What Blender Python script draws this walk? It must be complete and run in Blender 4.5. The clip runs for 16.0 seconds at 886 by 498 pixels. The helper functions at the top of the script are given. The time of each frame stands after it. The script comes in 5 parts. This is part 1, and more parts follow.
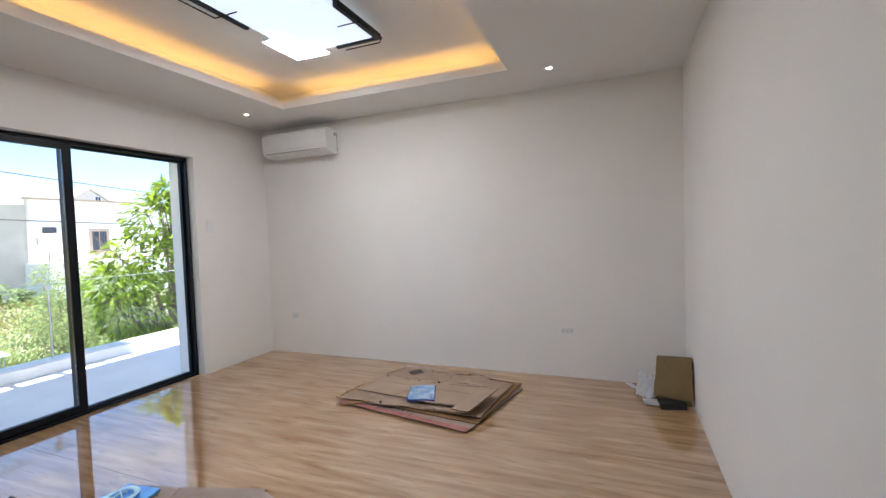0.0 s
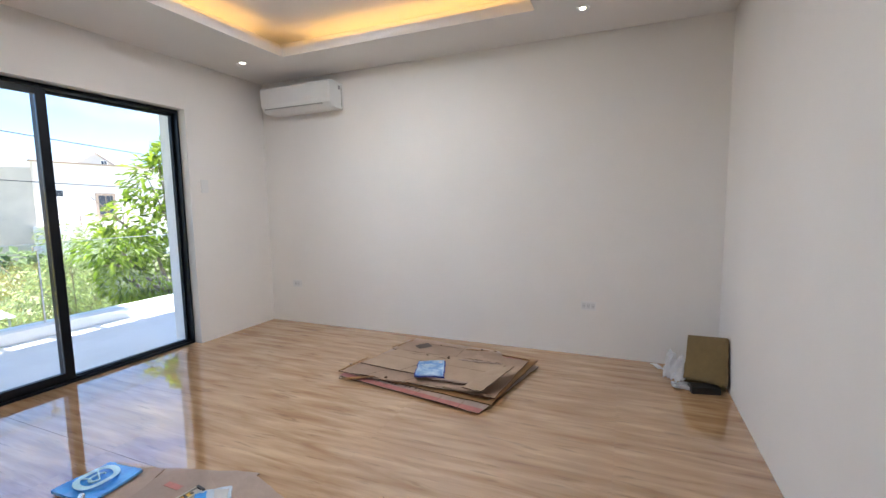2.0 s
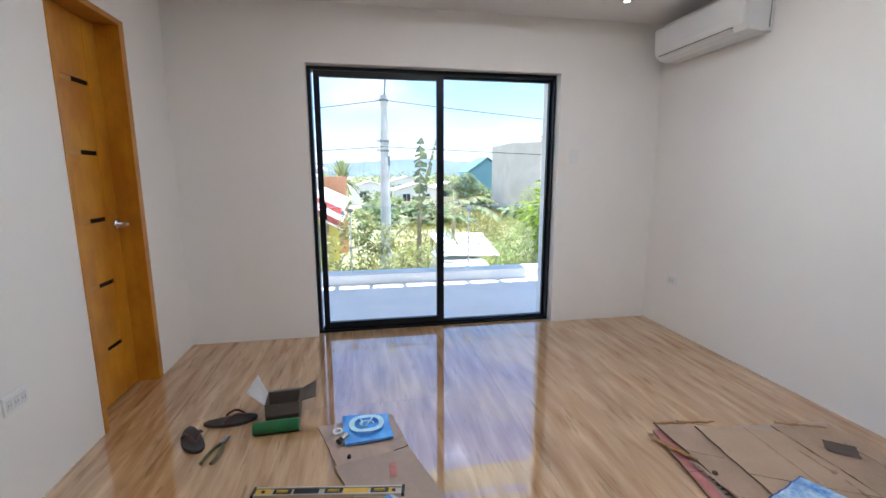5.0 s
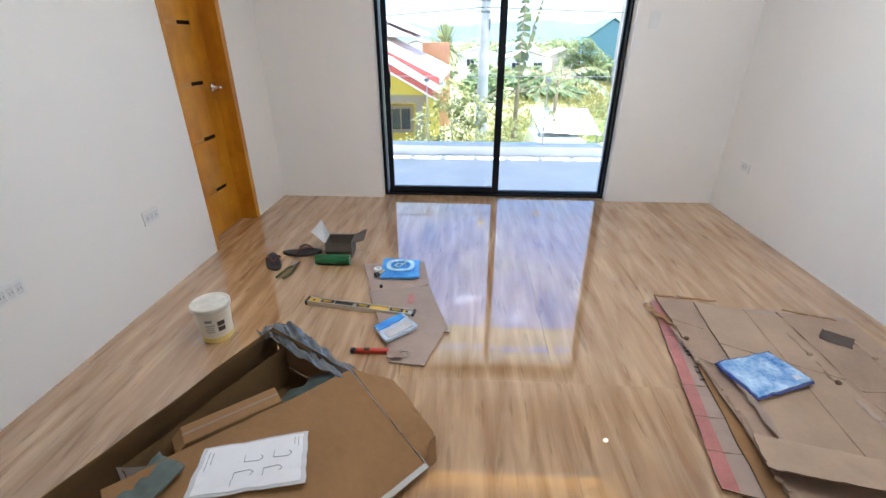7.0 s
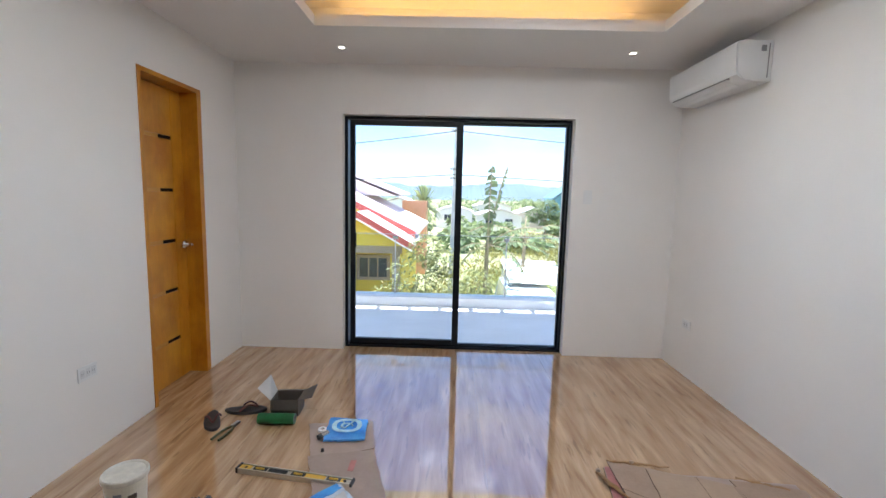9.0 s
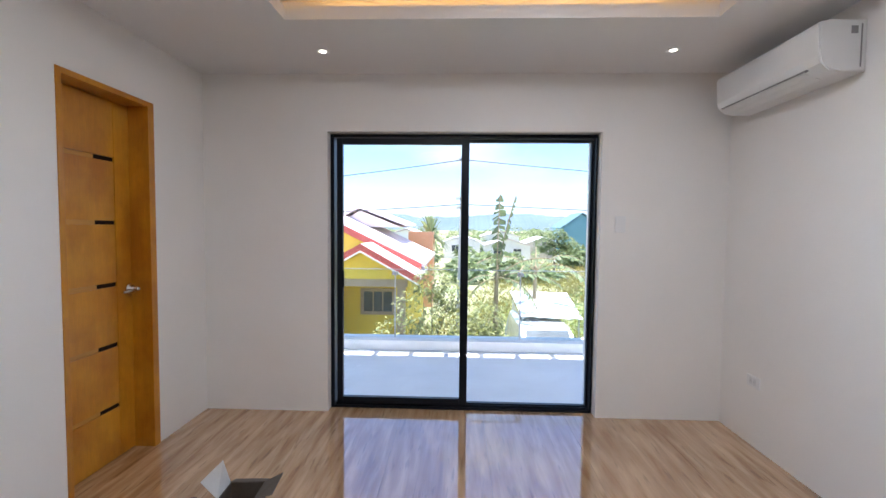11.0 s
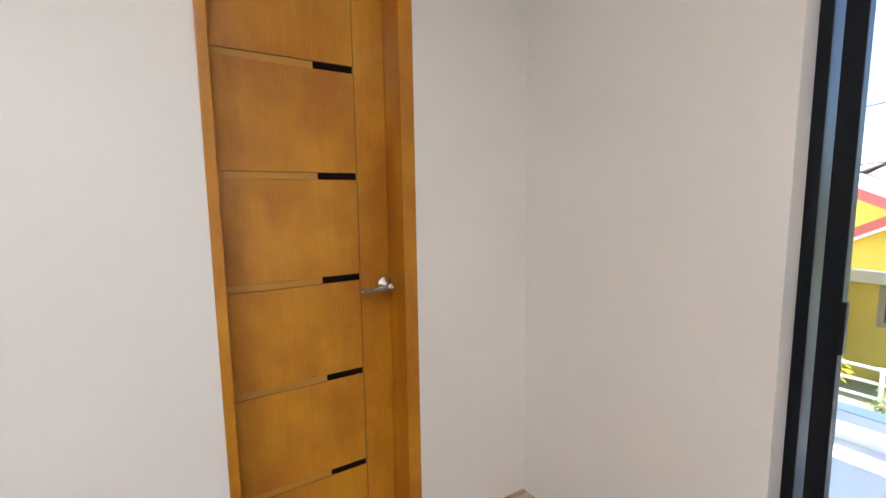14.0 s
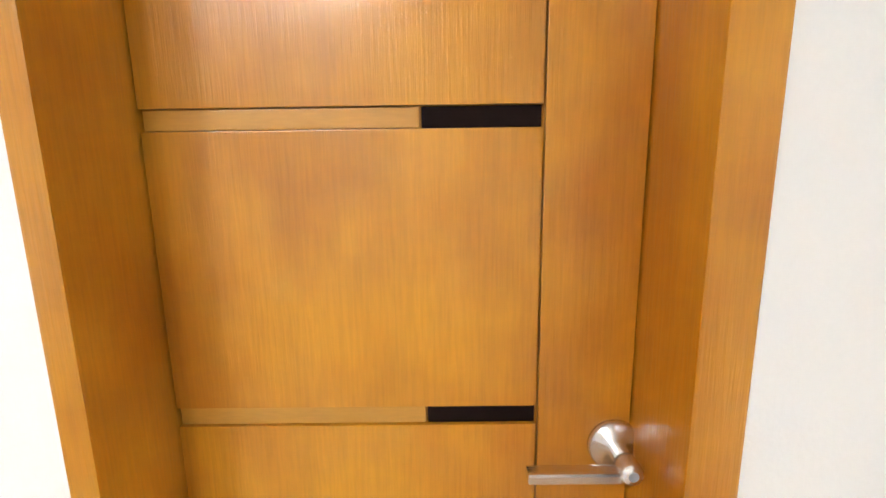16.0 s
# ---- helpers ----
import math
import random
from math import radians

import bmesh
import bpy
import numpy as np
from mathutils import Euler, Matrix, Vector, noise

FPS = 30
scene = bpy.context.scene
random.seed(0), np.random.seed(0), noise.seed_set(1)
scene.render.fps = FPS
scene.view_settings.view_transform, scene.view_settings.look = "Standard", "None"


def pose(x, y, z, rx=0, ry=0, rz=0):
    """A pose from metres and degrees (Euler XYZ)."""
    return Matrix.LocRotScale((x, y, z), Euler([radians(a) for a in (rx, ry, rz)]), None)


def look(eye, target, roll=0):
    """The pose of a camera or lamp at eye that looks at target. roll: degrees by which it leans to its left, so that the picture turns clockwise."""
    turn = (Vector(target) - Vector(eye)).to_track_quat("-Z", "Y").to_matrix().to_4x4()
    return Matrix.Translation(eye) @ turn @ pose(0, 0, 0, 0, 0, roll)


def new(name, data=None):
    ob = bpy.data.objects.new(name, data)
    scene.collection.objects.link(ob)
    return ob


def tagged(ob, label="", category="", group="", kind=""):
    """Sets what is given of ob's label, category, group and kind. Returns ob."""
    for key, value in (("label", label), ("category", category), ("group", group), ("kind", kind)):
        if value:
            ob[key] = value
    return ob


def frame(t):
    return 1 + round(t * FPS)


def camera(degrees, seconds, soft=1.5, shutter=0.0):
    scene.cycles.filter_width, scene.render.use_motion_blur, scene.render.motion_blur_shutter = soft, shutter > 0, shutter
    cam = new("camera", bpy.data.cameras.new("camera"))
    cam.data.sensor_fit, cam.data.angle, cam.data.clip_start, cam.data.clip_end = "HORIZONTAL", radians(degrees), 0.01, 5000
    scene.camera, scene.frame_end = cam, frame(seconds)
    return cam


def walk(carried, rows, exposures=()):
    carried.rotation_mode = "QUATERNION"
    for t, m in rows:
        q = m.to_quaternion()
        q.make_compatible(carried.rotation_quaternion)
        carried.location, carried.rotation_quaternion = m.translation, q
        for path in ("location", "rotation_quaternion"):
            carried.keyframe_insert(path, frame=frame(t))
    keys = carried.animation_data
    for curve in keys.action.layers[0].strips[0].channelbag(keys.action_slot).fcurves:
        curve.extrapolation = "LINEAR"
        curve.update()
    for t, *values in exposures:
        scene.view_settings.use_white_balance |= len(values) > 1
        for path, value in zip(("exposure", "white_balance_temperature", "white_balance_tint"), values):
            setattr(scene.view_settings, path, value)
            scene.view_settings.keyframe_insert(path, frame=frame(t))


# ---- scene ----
cam = camera(91.1, 16.0)
PATH = [
    (0, (-0.968, 0.211, 1.304), (0.884, 0.963, 1.221), -2.0),
    (0.5, (-0.969, 0.233, 1.28), (0.892, 0.951, 1.132), -2.1),
    (1, (-0.925, 0.265, 1.258), (0.939, 0.965, 1.073), -2.2),
    (1.5, (-0.847, 0.306, 1.257), (1.006, 1.031, 1.051), -2.3),
    (2, (-0.71, 0.372, 1.244), (1.121, 1.148, 1.032), -0.9),
    (2.5, (-0.588, 0.402, 1.243), (1.157, 1.354, 1.018), -0.9),
    (3, (-0.369, 0.371, 1.249), (1.186, 1.607, 1.012), -1.0),
    (3.5, (-0.17, 0.371, 1.232), (1.178, 1.827, 0.981), -0.0),
    (4, (0.012, 0.445, 1.259), (1.041, 2.138, 0.982), 1.9),
    (4.5, (0.198, 0.489, 1.263), (0.924, 2.33, 0.973), 0.9),
    (4.7, (0.279, 0.491, 1.279), (0.847, 2.386, 0.982), 0.4),
    (6.8, (0.733, 0.189, 1.295), (0.627, 2.004, 0.462), -0.2),
    (7, (0.777, 0.177, 1.299), (0.664, 1.974, 0.43), -0.1),
    (7.5, (0.85, 0.151, 1.303), (0.79, 1.939, 0.408), 1.2),
    (8, (0.903, 0.132, 1.337), (0.842, 1.988, 0.596), 1.3),
    (8.5, (0.926, 0.122, 1.359), (0.869, 2.074, 0.928), 1.3),
    (9, (0.946, 0.116, 1.395), (0.915, 2.102, 1.158), 1.4),
    (9.2, (0.959, 0.112, 1.409), (0.929, 2.104, 1.235), 1.3),
    (11.5, (0.969, 1.092, 1.363), (0.857, 3.087, 1.267), -0.2),
    (12, (0.984, 1.462, 1.34), (0.674, 3.432, 1.199), -0.5),
    (12.5, (0.883, 1.802, 1.34), (0.275, 3.7, 1.177), -1.4),
    (13, (0.83, 2.159, 1.329), (-0.27, 3.817, 1.132), -1.0),
    (13.5, (0.677, 2.415, 1.304), (-0.764, 3.785, 1.09), -1.2),
    (14, (0.45, 2.654, 1.319), (-1.236, 3.703, 1.085), -0.8),
    (14.5, (0.221, 2.904, 1.319), (-1.664, 3.521, 1.062), -0.1),
    (15, (-0.001, 3.017, 1.304), (-1.948, 3.364, 1.002), 0.4),
    (15.5, (-0.29, 3.085, 1.314), (-2.264, 3.22, 1.019), 0.4),
    (16, (-0.544, 3.115, 1.338), (-2.513, 3.098, 0.987), -0.8),
]
walk(cam, [(t, look(eye, target, roll)) for t, eye, target, roll in PATH],
     [(0, 1.58, 6050, 13), (1.0, 1.68, 6050, 13), (3.0, 1.65, 6050, 13), (4.5, 1.5, 5900, 13), (6.8, 1.88, 5900, 11), (7.6, 1.92, 5900, 11),
      (8.5, 1.75, 5900, 11), (9.2, 1.52, 5900, 13), (11.5, 1.5, 5850, 16), (12.5, 1.45, 5700, 18), (13.2, 1.55, 6000, 15), (14, 2.12, 6250, 13),
      (14.6, 2.58, 6150, 11), (15.2, 2.52, 6150, 11), (16, 2.98, 6050, 8)])

# ---- world, sun, exposure ----
SUN_DIR = Vector((0.14, -0.06, 0.98)).normalized()  # towards the sun
world = bpy.data.worlds.new("sky")
scene.world = world
world.use_nodes = True
wt = world.node_tree
sky = wt.nodes.new("ShaderNodeTexSky")
sky.sky_type = "NISHITA"
sky.sun_disc = False
sky.ozone_density = 3.5
sky.dust_density = 0.6
sky.sun_elevation = math.asin(SUN_DIR.z)
sky.sun_rotation = math.atan2(SUN_DIR.x, SUN_DIR.y)
tc = wt.nodes.new("ShaderNodeTexCoord")
mp = wt.nodes.new("ShaderNodeMapping")
mp.inputs["Scale"].default_value = (1.5, 1.5, 4.0)
cl = wt.nodes.new("ShaderNodeTexNoise")
cl.inputs["Scale"].default_value = 2.2
cl.inputs["Detail"].default_value = 7.0
cl.inputs["Roughness"].default_value = 0.55
cr = wt.nodes.new("ShaderNodeValToRGB")
cr.color_ramp.elements[0].position, cr.color_ramp.elements[1].position = 0.46, 0.78
mixc = wt.nodes.new("ShaderNodeMix")
mixc.data_type = "RGBA"
mixc.inputs[7].default_value = (3.3, 3.7, 4.1, 1)
wt.links.new(tc.outputs["Generated"], mp.inputs["Vector"])
wt.links.new(mp.outputs["Vector"], cl.inputs["Vector"])
wt.links.new(cl.outputs["Fac"], cr.inputs["Fac"])
wt.links.new(cr.outputs["Color"], mixc.inputs[0])
haze = wt.nodes.new("ShaderNodeMix")
haze.data_type, haze.blend_type = "RGBA", "MULTIPLY"
haze.inputs[0].default_value = 1.0
haze.inputs[7].default_value = (0.80, 0.90, 1.0, 1)
wt.links.new(sky.outputs["Color"], haze.inputs[6])
wt.links.new(haze.outputs[2], mixc.inputs[6])
wt.links.new(mixc.outputs[2], wt.nodes["Background"].inputs["Color"])
wt.nodes["Background"].inputs["Strength"].default_value = 0.13

sun_data = bpy.data.lights.new("sun", "SUN")
sun_data.energy, sun_data.angle, sun_data.color = 5.0, radians(0.53), (1.0, 0.96, 0.9)
sun = new("sun", sun_data)
sun.matrix_world = look(SUN_DIR * 50, (0, 0, 0))

# ---- materials ----


def mat(name, color, rough=0.6, metal=0.0, var=0.12, scale=6.0, bump=0.0, bscale=80.0, stretch=(1, 1, 1), dark=None,
        emit=0.0, emit_color=None, spec=0.5, rand=0.0, coat=0.0):
    """A surface of a base colour that varies at two scales, with fine relief."""
    m = bpy.data.materials.new(name)
    m.use_nodes = True
    nt = m.node_tree
    b = nt.nodes["Principled BSDF"]
    co = nt.nodes.new("ShaderNodeTexCoord")
    mpn = nt.nodes.new("ShaderNodeMapping")
    mpn.inputs["Scale"].default_value = stretch
    nt.links.new(co.outputs["Object"], mpn.inputs["Vector"])
    n1 = nt.nodes.new("ShaderNodeTexNoise")
    n1.inputs["Scale"].default_value, n1.inputs["Detail"].default_value = scale, 5.0
    n2 = nt.nodes.new("ShaderNodeTexNoise")
    n2.inputs["Scale"].default_value, n2.inputs["Detail"].default_value = bscale, 3.0
    nt.links.new(mpn.outputs["Vector"], n1.inputs["Vector"])
    nt.links.new(mpn.outputs["Vector"], n2.inputs["Vector"])
    add = nt.nodes.new("ShaderNodeMath")
    add.operation = "MULTIPLY_ADD"
    add.inputs[1].default_value = 0.35
    nt.links.new(n2.outputs["Fac"], add.inputs[0])
    nt.links.new(n1.outputs["Fac"], add.inputs[2])
    rng = nt.nodes.new("ShaderNodeMapRange")
    rng.inputs["From Min"].default_value, rng.inputs["From Max"].default_value = 0.45, 0.9
    nt.links.new(add.outputs[0], rng.inputs["Value"])
    mx = nt.nodes.new("ShaderNodeMix")
    mx.data_type = "RGBA"
    d = dark or tuple(c * (1 - var) for c in color)
    lt = tuple(min(1.0, c * (1 + var * 0.5)) for c in color)
    mx.inputs[6].default_value, mx.inputs[7].default_value = (*d, 1), (*lt, 1)
    nt.links.new(rng.outputs["Result"], mx.inputs[0])
    out = mx.outputs[2]
    if rand:
        oi = nt.nodes.new("ShaderNodeObjectInfo")
        hsv = nt.nodes.new("ShaderNodeHueSaturation")
        r2 = nt.nodes.new("ShaderNodeMapRange")
        r2.inputs["To Min"].default_value, r2.inputs["To Max"].default_value = 1 - rand, 1 + rand
        nt.links.new(oi.outputs["Random"], r2.inputs["Value"])
        nt.links.new(r2.outputs["Result"], hsv.inputs["Value"])
        nt.links.new(out, hsv.inputs["Color"])
        out = hsv.outputs["Color"]
    nt.links.new(out, b.inputs["Base Color"])
    b.inputs["Roughness"].default_value, b.inputs["Metallic"].default_value = rough, metal
    b.inputs["Specular IOR Level"].default_value = spec
    b.inputs["Coat Weight"].default_value = coat
    b.inputs["Coat Roughness"].default_value = 0.12
    if bump:
        bp = nt.nodes.new("ShaderNodeBump")
        bp.inputs["Strength"].default_value, bp.inputs["Distance"].default_value = bump, 0.004
        nt.links.new(n2.outputs["Fac"], bp.inputs["Height"])
        nt.links.new(bp.outputs["Normal"], b.inputs["Normal"])
    if emit:
        b.inputs["Emission Color"].default_value = (*(emit_color or color), 1)
        b.inputs["Emission Strength"].default_value = emit
    return m


def leaf_mat(name, color, var=0.4):
    """Foliage whose leaves vary one by one and let some light through."""
    m = bpy.data.materials.new(name)
    m.use_nodes = True
    nt = m.node_tree
    b = nt.nodes["Principled BSDF"]
    g = nt.nodes.new("ShaderNodeNewGeometry")
    rp = nt.nodes.new("ShaderNodeValToRGB")
    rp.color_ramp.elements[0].color = (*(c * (1 - var) for c in color), 1)
    rp.color_ramp.elements[1].color = (min(1, color[0] * (1 + var * 1.3)), min(1, color[1] * (1 + var)), color[2], 1)
    nt.links.new(g.outputs["Random Per Island"], rp.inputs["Fac"])
    nt.links.new(rp.outputs["Color"], b.inputs["Base Color"])
    b.inputs["Roughness"].default_value = 0.5
    b.inputs["Subsurface Weight"].default_value = 0.0
    tr = nt.nodes.new("ShaderNodeBsdfTranslucent")
    nt.links.new(rp.outputs["Color"], tr.inputs["Color"])
    ms = nt.nodes.new("ShaderNodeMixShader")
    ms.inputs[0].default_value = 0.48
    nt.links.new(b.outputs[0], ms.inputs[1])
    nt.links.new(tr.outputs[0], ms.inputs[2])
    nt.links.new(ms.outputs[0], nt.nodes["Material Output"].inputs["Surface"])
    return m


def glass_mat(name, tint=(1, 1, 1), rough=0.0):
    """Clear thin glass: mostly see-through, with a faint mirror gloss."""
    m = bpy.data.materials.new(name)
    m.use_nodes = True
    nt = m.node_tree
    nt.nodes.remove(nt.nodes["Principled BSDF"])
    t = nt.nodes.new("ShaderNodeBsdfTransparent")
    t.inputs["Color"].default_value = (*tint, 1)
    gl = nt.nodes.new("ShaderNodeBsdfGlossy")
    gl.inputs["Roughness"].default_value = rough
    fr = nt.nodes.new("ShaderNodeFresnel")
    fr.inputs["IOR"].default_value = 1.25
    ms = nt.nodes.new("ShaderNodeMixShader")
    nt.links.new(fr.outputs[0], ms.inputs[0])
    nt.links.new(t.outputs[0], ms.inputs[1])
    nt.links.new(gl.outputs[0], ms.inputs[2])
    nt.links.new(ms.outputs[0], nt.nodes["Material Output"].inputs["Surface"])
    return m


def wood_tile_mat():
    """Glossy wood-look porcelain: pale oak with long streaks along the tile and short dark knots."""
    m = bpy.data.materials.new("wood_tile")
    m.use_nodes = True
    nt = m.node_tree
    b = nt.nodes["Principled BSDF"]
    co = nt.nodes.new("ShaderNodeTexCoord")
    oi = nt.nodes.new("ShaderNodeObjectInfo")
    off = nt.nodes.new("ShaderNodeVectorMath")
    off.operation = "MULTIPLY_ADD"
    off.inputs[1].default_value = (0.03, 0.0, 0.0)
    nt.links.new(oi.outputs["Random"], off.inputs[0])
    nt.links.new(co.outputs["Object"], off.inputs[2])

    def noise_at(sx, sy, sc, det, rgh=0.55, dist=0.0):
        mpn = nt.nodes.new("ShaderNodeMapping")
        mpn.inputs["Scale"].default_value = (sx, sy, 1)
        nt.links.new(off.outputs[0], mpn.inputs["Vector"])
        n = nt.nodes.new("ShaderNodeTexNoise")
        n.inputs["Scale"].default_value, n.inputs["Detail"].default_value = sc, det
        n.inputs["Roughness"].default_value, n.inputs["Distortion"].default_value = rgh, dist
        nt.links.new(mpn.outputs["Vector"], n.inputs["Vector"])
        return n.outputs["Fac"]

    broad = noise_at(11, 1.3, 1.6, 4, 0.5, 0.4)
    r1 = nt.nodes.new("ShaderNodeValToRGB")
    e = r1.color_ramp.elements
    e[0].position, e[0].color = 0.30, (0.330, 0.178, 0.083, 1)
    e[1].position, e[1].color = 0.70, (0.63, 0.42, 0.235, 1)
    mid = e.new(0.5)
    mid.color = (0.475, 0.290, 0.148, 1)
    nt.links.new(broad, r1.inputs["Fac"])
    fine = noise_at(60, 2.2, 2.0, 5, 0.6)
    r2 = nt.nodes.new("ShaderNodeMapRange")
    r2.inputs["From Min"].default_value, r2.inputs["From Max"].default_value = 0.3, 0.7
    r2.inputs["To Min"].default_value, r2.inputs["To Max"].default_value = 0.92, 1.06
    nt.links.new(fine, r2.inputs["Value"])
    mul = nt.nodes.new("ShaderNodeVectorMath")
    mul.operation = "MULTIPLY"
    nt.links.new(r1.outputs["Color"], mul.inputs[0])
    nt.links.new(r2.outputs["Result"], mul.inputs[1])
    knots = noise_at(15, 1.7, 2.3, 3, 0.5, 0.3)
    r3 = nt.nodes.new("ShaderNodeMapRange")
    r3.inputs["From Min"].default_value, r3.inputs["From Max"].default_value = 0.60, 0.68
    r3.inputs["To Max"].default_value = 0.45
    nt.links.new(knots, r3.inputs["Value"])
    mx = nt.nodes.new("ShaderNodeMix")
    mx.data_type = "RGBA"
    mx.inputs[7].default_value = (0.15, 0.08, 0.035, 1)
    nt.links.new(r3.outputs["Result"], mx.inputs[0])
    nt.links.new(mul.outputs[0], mx.inputs[6])
    nt.links.new(mx.outputs[2], b.inputs["Base Color"])
    b.inputs["Roughness"].default_value = 0.025
    b.inputs["IOR"].default_value = 2.6
    wav = nt.nodes.new("ShaderNodeTexNoise")
    wav.inputs["Scale"].default_value, wav.inputs["Detail"].default_value = 5.0, 1.0
    nt.links.new(off.outputs[0], wav.inputs["Vector"])
    bp = nt.nodes.new("ShaderNodeBump")
    bp.inputs["Strength"].default_value, bp.inputs["Distance"].default_value = 0.12, 0.004
    nt.links.new(wav.outputs["Fac"], bp.inputs["Height"])
    nt.links.new(bp.outputs["Normal"], b.inputs["Normal"])
    return m


def door_wood_mat():
    """Varnished honey-brown plywood veneer: cloudy stain, broad soft bands and short fine vertical grain."""
    m = bpy.data.materials.new("door_wood")
    m.use_nodes = True
    nt = m.node_tree
    b = nt.nodes["Principled BSDF"]
    co = nt.nodes.new("ShaderNodeTexCoord")

    def n_at(sc, scale, det, rgh=0.55):
        mpn = nt.nodes.new("ShaderNodeMapping")
        mpn.inputs["Scale"].default_value = sc
        nt.links.new(co.outputs["Object"], mpn.inputs["Vector"])
        n = nt.nodes.new("ShaderNodeTexNoise")
        n.inputs["Scale"].default_value, n.inputs["Detail"].default_value, n.inputs["Roughness"].default_value = scale, det, rgh
        nt.links.new(mpn.outputs["Vector"], n.inputs["Vector"])
        return n.outputs["Fac"]
    cloud = n_at((1, 1, 0.8), 4.5, 4)
    rp = nt.nodes.new("ShaderNodeValToRGB")
    e = rp.color_ramp.elements
    e[0].position, e[0].color = 0.34, (0.45, 0.156, 0.003, 1)
    e[1].position, e[1].color = 0.66, (0.64, 0.282, 0.011, 1)
    nt.links.new(cloud, rp.inputs["Fac"])
    band = n_at((14, 14, 0.5), 2.0, 3)
    grain = n_at((260, 260, 14), 1.0, 3, 0.6)

    def rng(v, lo, hi, t0, t1):
        r = nt.nodes.new("ShaderNodeMapRange")
        r.inputs["From Min"].default_value, r.inputs["From Max"].default_value = lo, hi
        r.inputs["To Min"].default_value, r.inputs["To Max"].default_value = t0, t1
        nt.links.new(v, r.inputs["Value"])
        return r.outputs["Result"]
    m1 = nt.nodes.new("ShaderNodeMath")
    m1.operation = "MULTIPLY"
    nt.links.new(rng(band, .3, .7, .94, 1.05), m1.inputs[0])
    nt.links.new(rng(grain, .35, .62, .91, 1.02), m1.inputs[1])
    mul = nt.nodes.new("ShaderNodeVectorMath")
    mul.operation = "MULTIPLY"
    nt.links.new(rp.outputs["Color"], mul.inputs[0])
    nt.links.new(m1.outputs[0], mul.inputs[1])
    nt.links.new(mul.outputs[0], b.inputs["Base Color"])
    b.inputs["Roughness"].default_value = 0.35
    b.inputs["Coat Weight"].default_value, b.inputs["Coat Roughness"].default_value = 0.5, 0.16
    bp = nt.nodes.new("ShaderNodeBump")
    bp.inputs["Strength"].default_value, bp.inputs["Distance"].default_value = 0.25, 0.002
    nt.links.new(grain, bp.inputs["Height"])
    nt.links.new(bp.outputs["Normal"], b.inputs["Normal"])
    nt.links.new(bp.outputs["Normal"], b.inputs["Coat Normal"])
    return m


WALL = mat("wall_paint", (0.85, 0.825, 0.79), 0.55, var=0.03, scale=1.5, bump=0.05, bscale=160)
CEIL = mat("ceiling_paint", (0.80, 0.78, 0.76), 0.75, var=0.02, scale=1.5, bump=0.03, bscale=120)
WOOD_TILE = wood_tile_mat()
GROUT = mat("grout", (0.30, 0.22, 0.15), 0.8)
BLACK_ALU = mat("black_aluminium", (0.004, 0.006, 0.010), 0.4, 0.0, var=0.2, scale=20, spec=0.25)
GLASS = glass_mat("clear_glass", rough=0.12)
RAIL_GLASS = glass_mat("rail_glass", (0.93, 0.97, 0.96))
DOOR_WOOD = door_wood_mat()
DOOR_EDGE = mat("door_strip_wood", (0.56, 0.27, 0.035), 0.4, var=0.2, scale=4, stretch=(4, 0.6, 4), coat=0.3)
SLOT = mat("slot_dark", (0.010, 0.004, 0.003), 0.7, var=0.3, spec=0.1)
SATIN = mat("satin_nickel", (0.74, 0.72, 0.69), 0.26, 1.0, var=0.06, scale=30)
INSERT = mat("socket_insert", (0.70, 0.70, 0.70), 0.45, var=0.05)
CARD_OLIVE = mat("cardboard_olive", (0.21, 0.145, 0.06), 0.8, var=0.15, scale=6, bump=0.2, bscale=50)
WHITE_PLASTIC = mat("white_plastic", (0.80, 0.80, 0.79), 0.35, var=0.02)
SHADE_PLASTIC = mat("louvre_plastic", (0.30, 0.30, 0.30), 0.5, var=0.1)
LED_WARM = mat("led_strip", (1.0, 0.72, 0.30), 0.5, emit=1.95, emit_color=(1.0, 0.56, 0.16))
LED_SPOT = mat("led_spot", (1.0, 0.9, 0.75), 0.5, emit=3.5, emit_color=(1.0, 0.86, 0.66))
LED_PANEL = mat("led_panel", (0.9, 0.95, 1.0), 0.5, emit=0.27, emit_color=(0.74, 0.89, 1.0))
LED_PANEL2 = mat("led_panel_rim", (0.9, 0.95, 1.0), 0.5, emit=66.0, emit_color=(0.91, 0.945, 0.95))
CARD = mat("cardboard", (0.37, 0.26, 0.185), 0.85, var=0.2, scale=4, bump=0.25, bscale=60, rand=0.2)
CARD_GREY = mat("cardboard_greyish", (0.40, 0.30, 0.24), 0.7, var=0.12, scale=6, bump=0.2, bscale=40, rand=0.08)
# carton brown darkened: the shade inside the open box is in the colour
CARD_INNER_SHADE = mat("cardboard_inner_shaded", (0.17, 0.098, 0.036), 0.85, var=0.2, scale=6, bump=0.2, bscale=50)
CARD_CREASE = mat("cardboard_crease", (0.235, 0.16, 0.105), 0.9, var=0.3, scale=20)
CARD_PALE = mat("cardboard_pale", (0.43, 0.31, 0.215), 0.85, var=0.12, scale=5, bump=0.2, bscale=60)
CARD_DARK = mat("cardboard_brown", (0.30, 0.16, 0.062), 0.85, var=0.16, scale=5, bump=0.25, bscale=50)
CARD_EDGE = mat("cardboard_edge", (0.16, 0.10, 0.06), 0.9, var=0.3, scale=60)
PINK = mat("pink_print", (0.48, 0.19, 0.17), 0.75, var=0.25, scale=9)
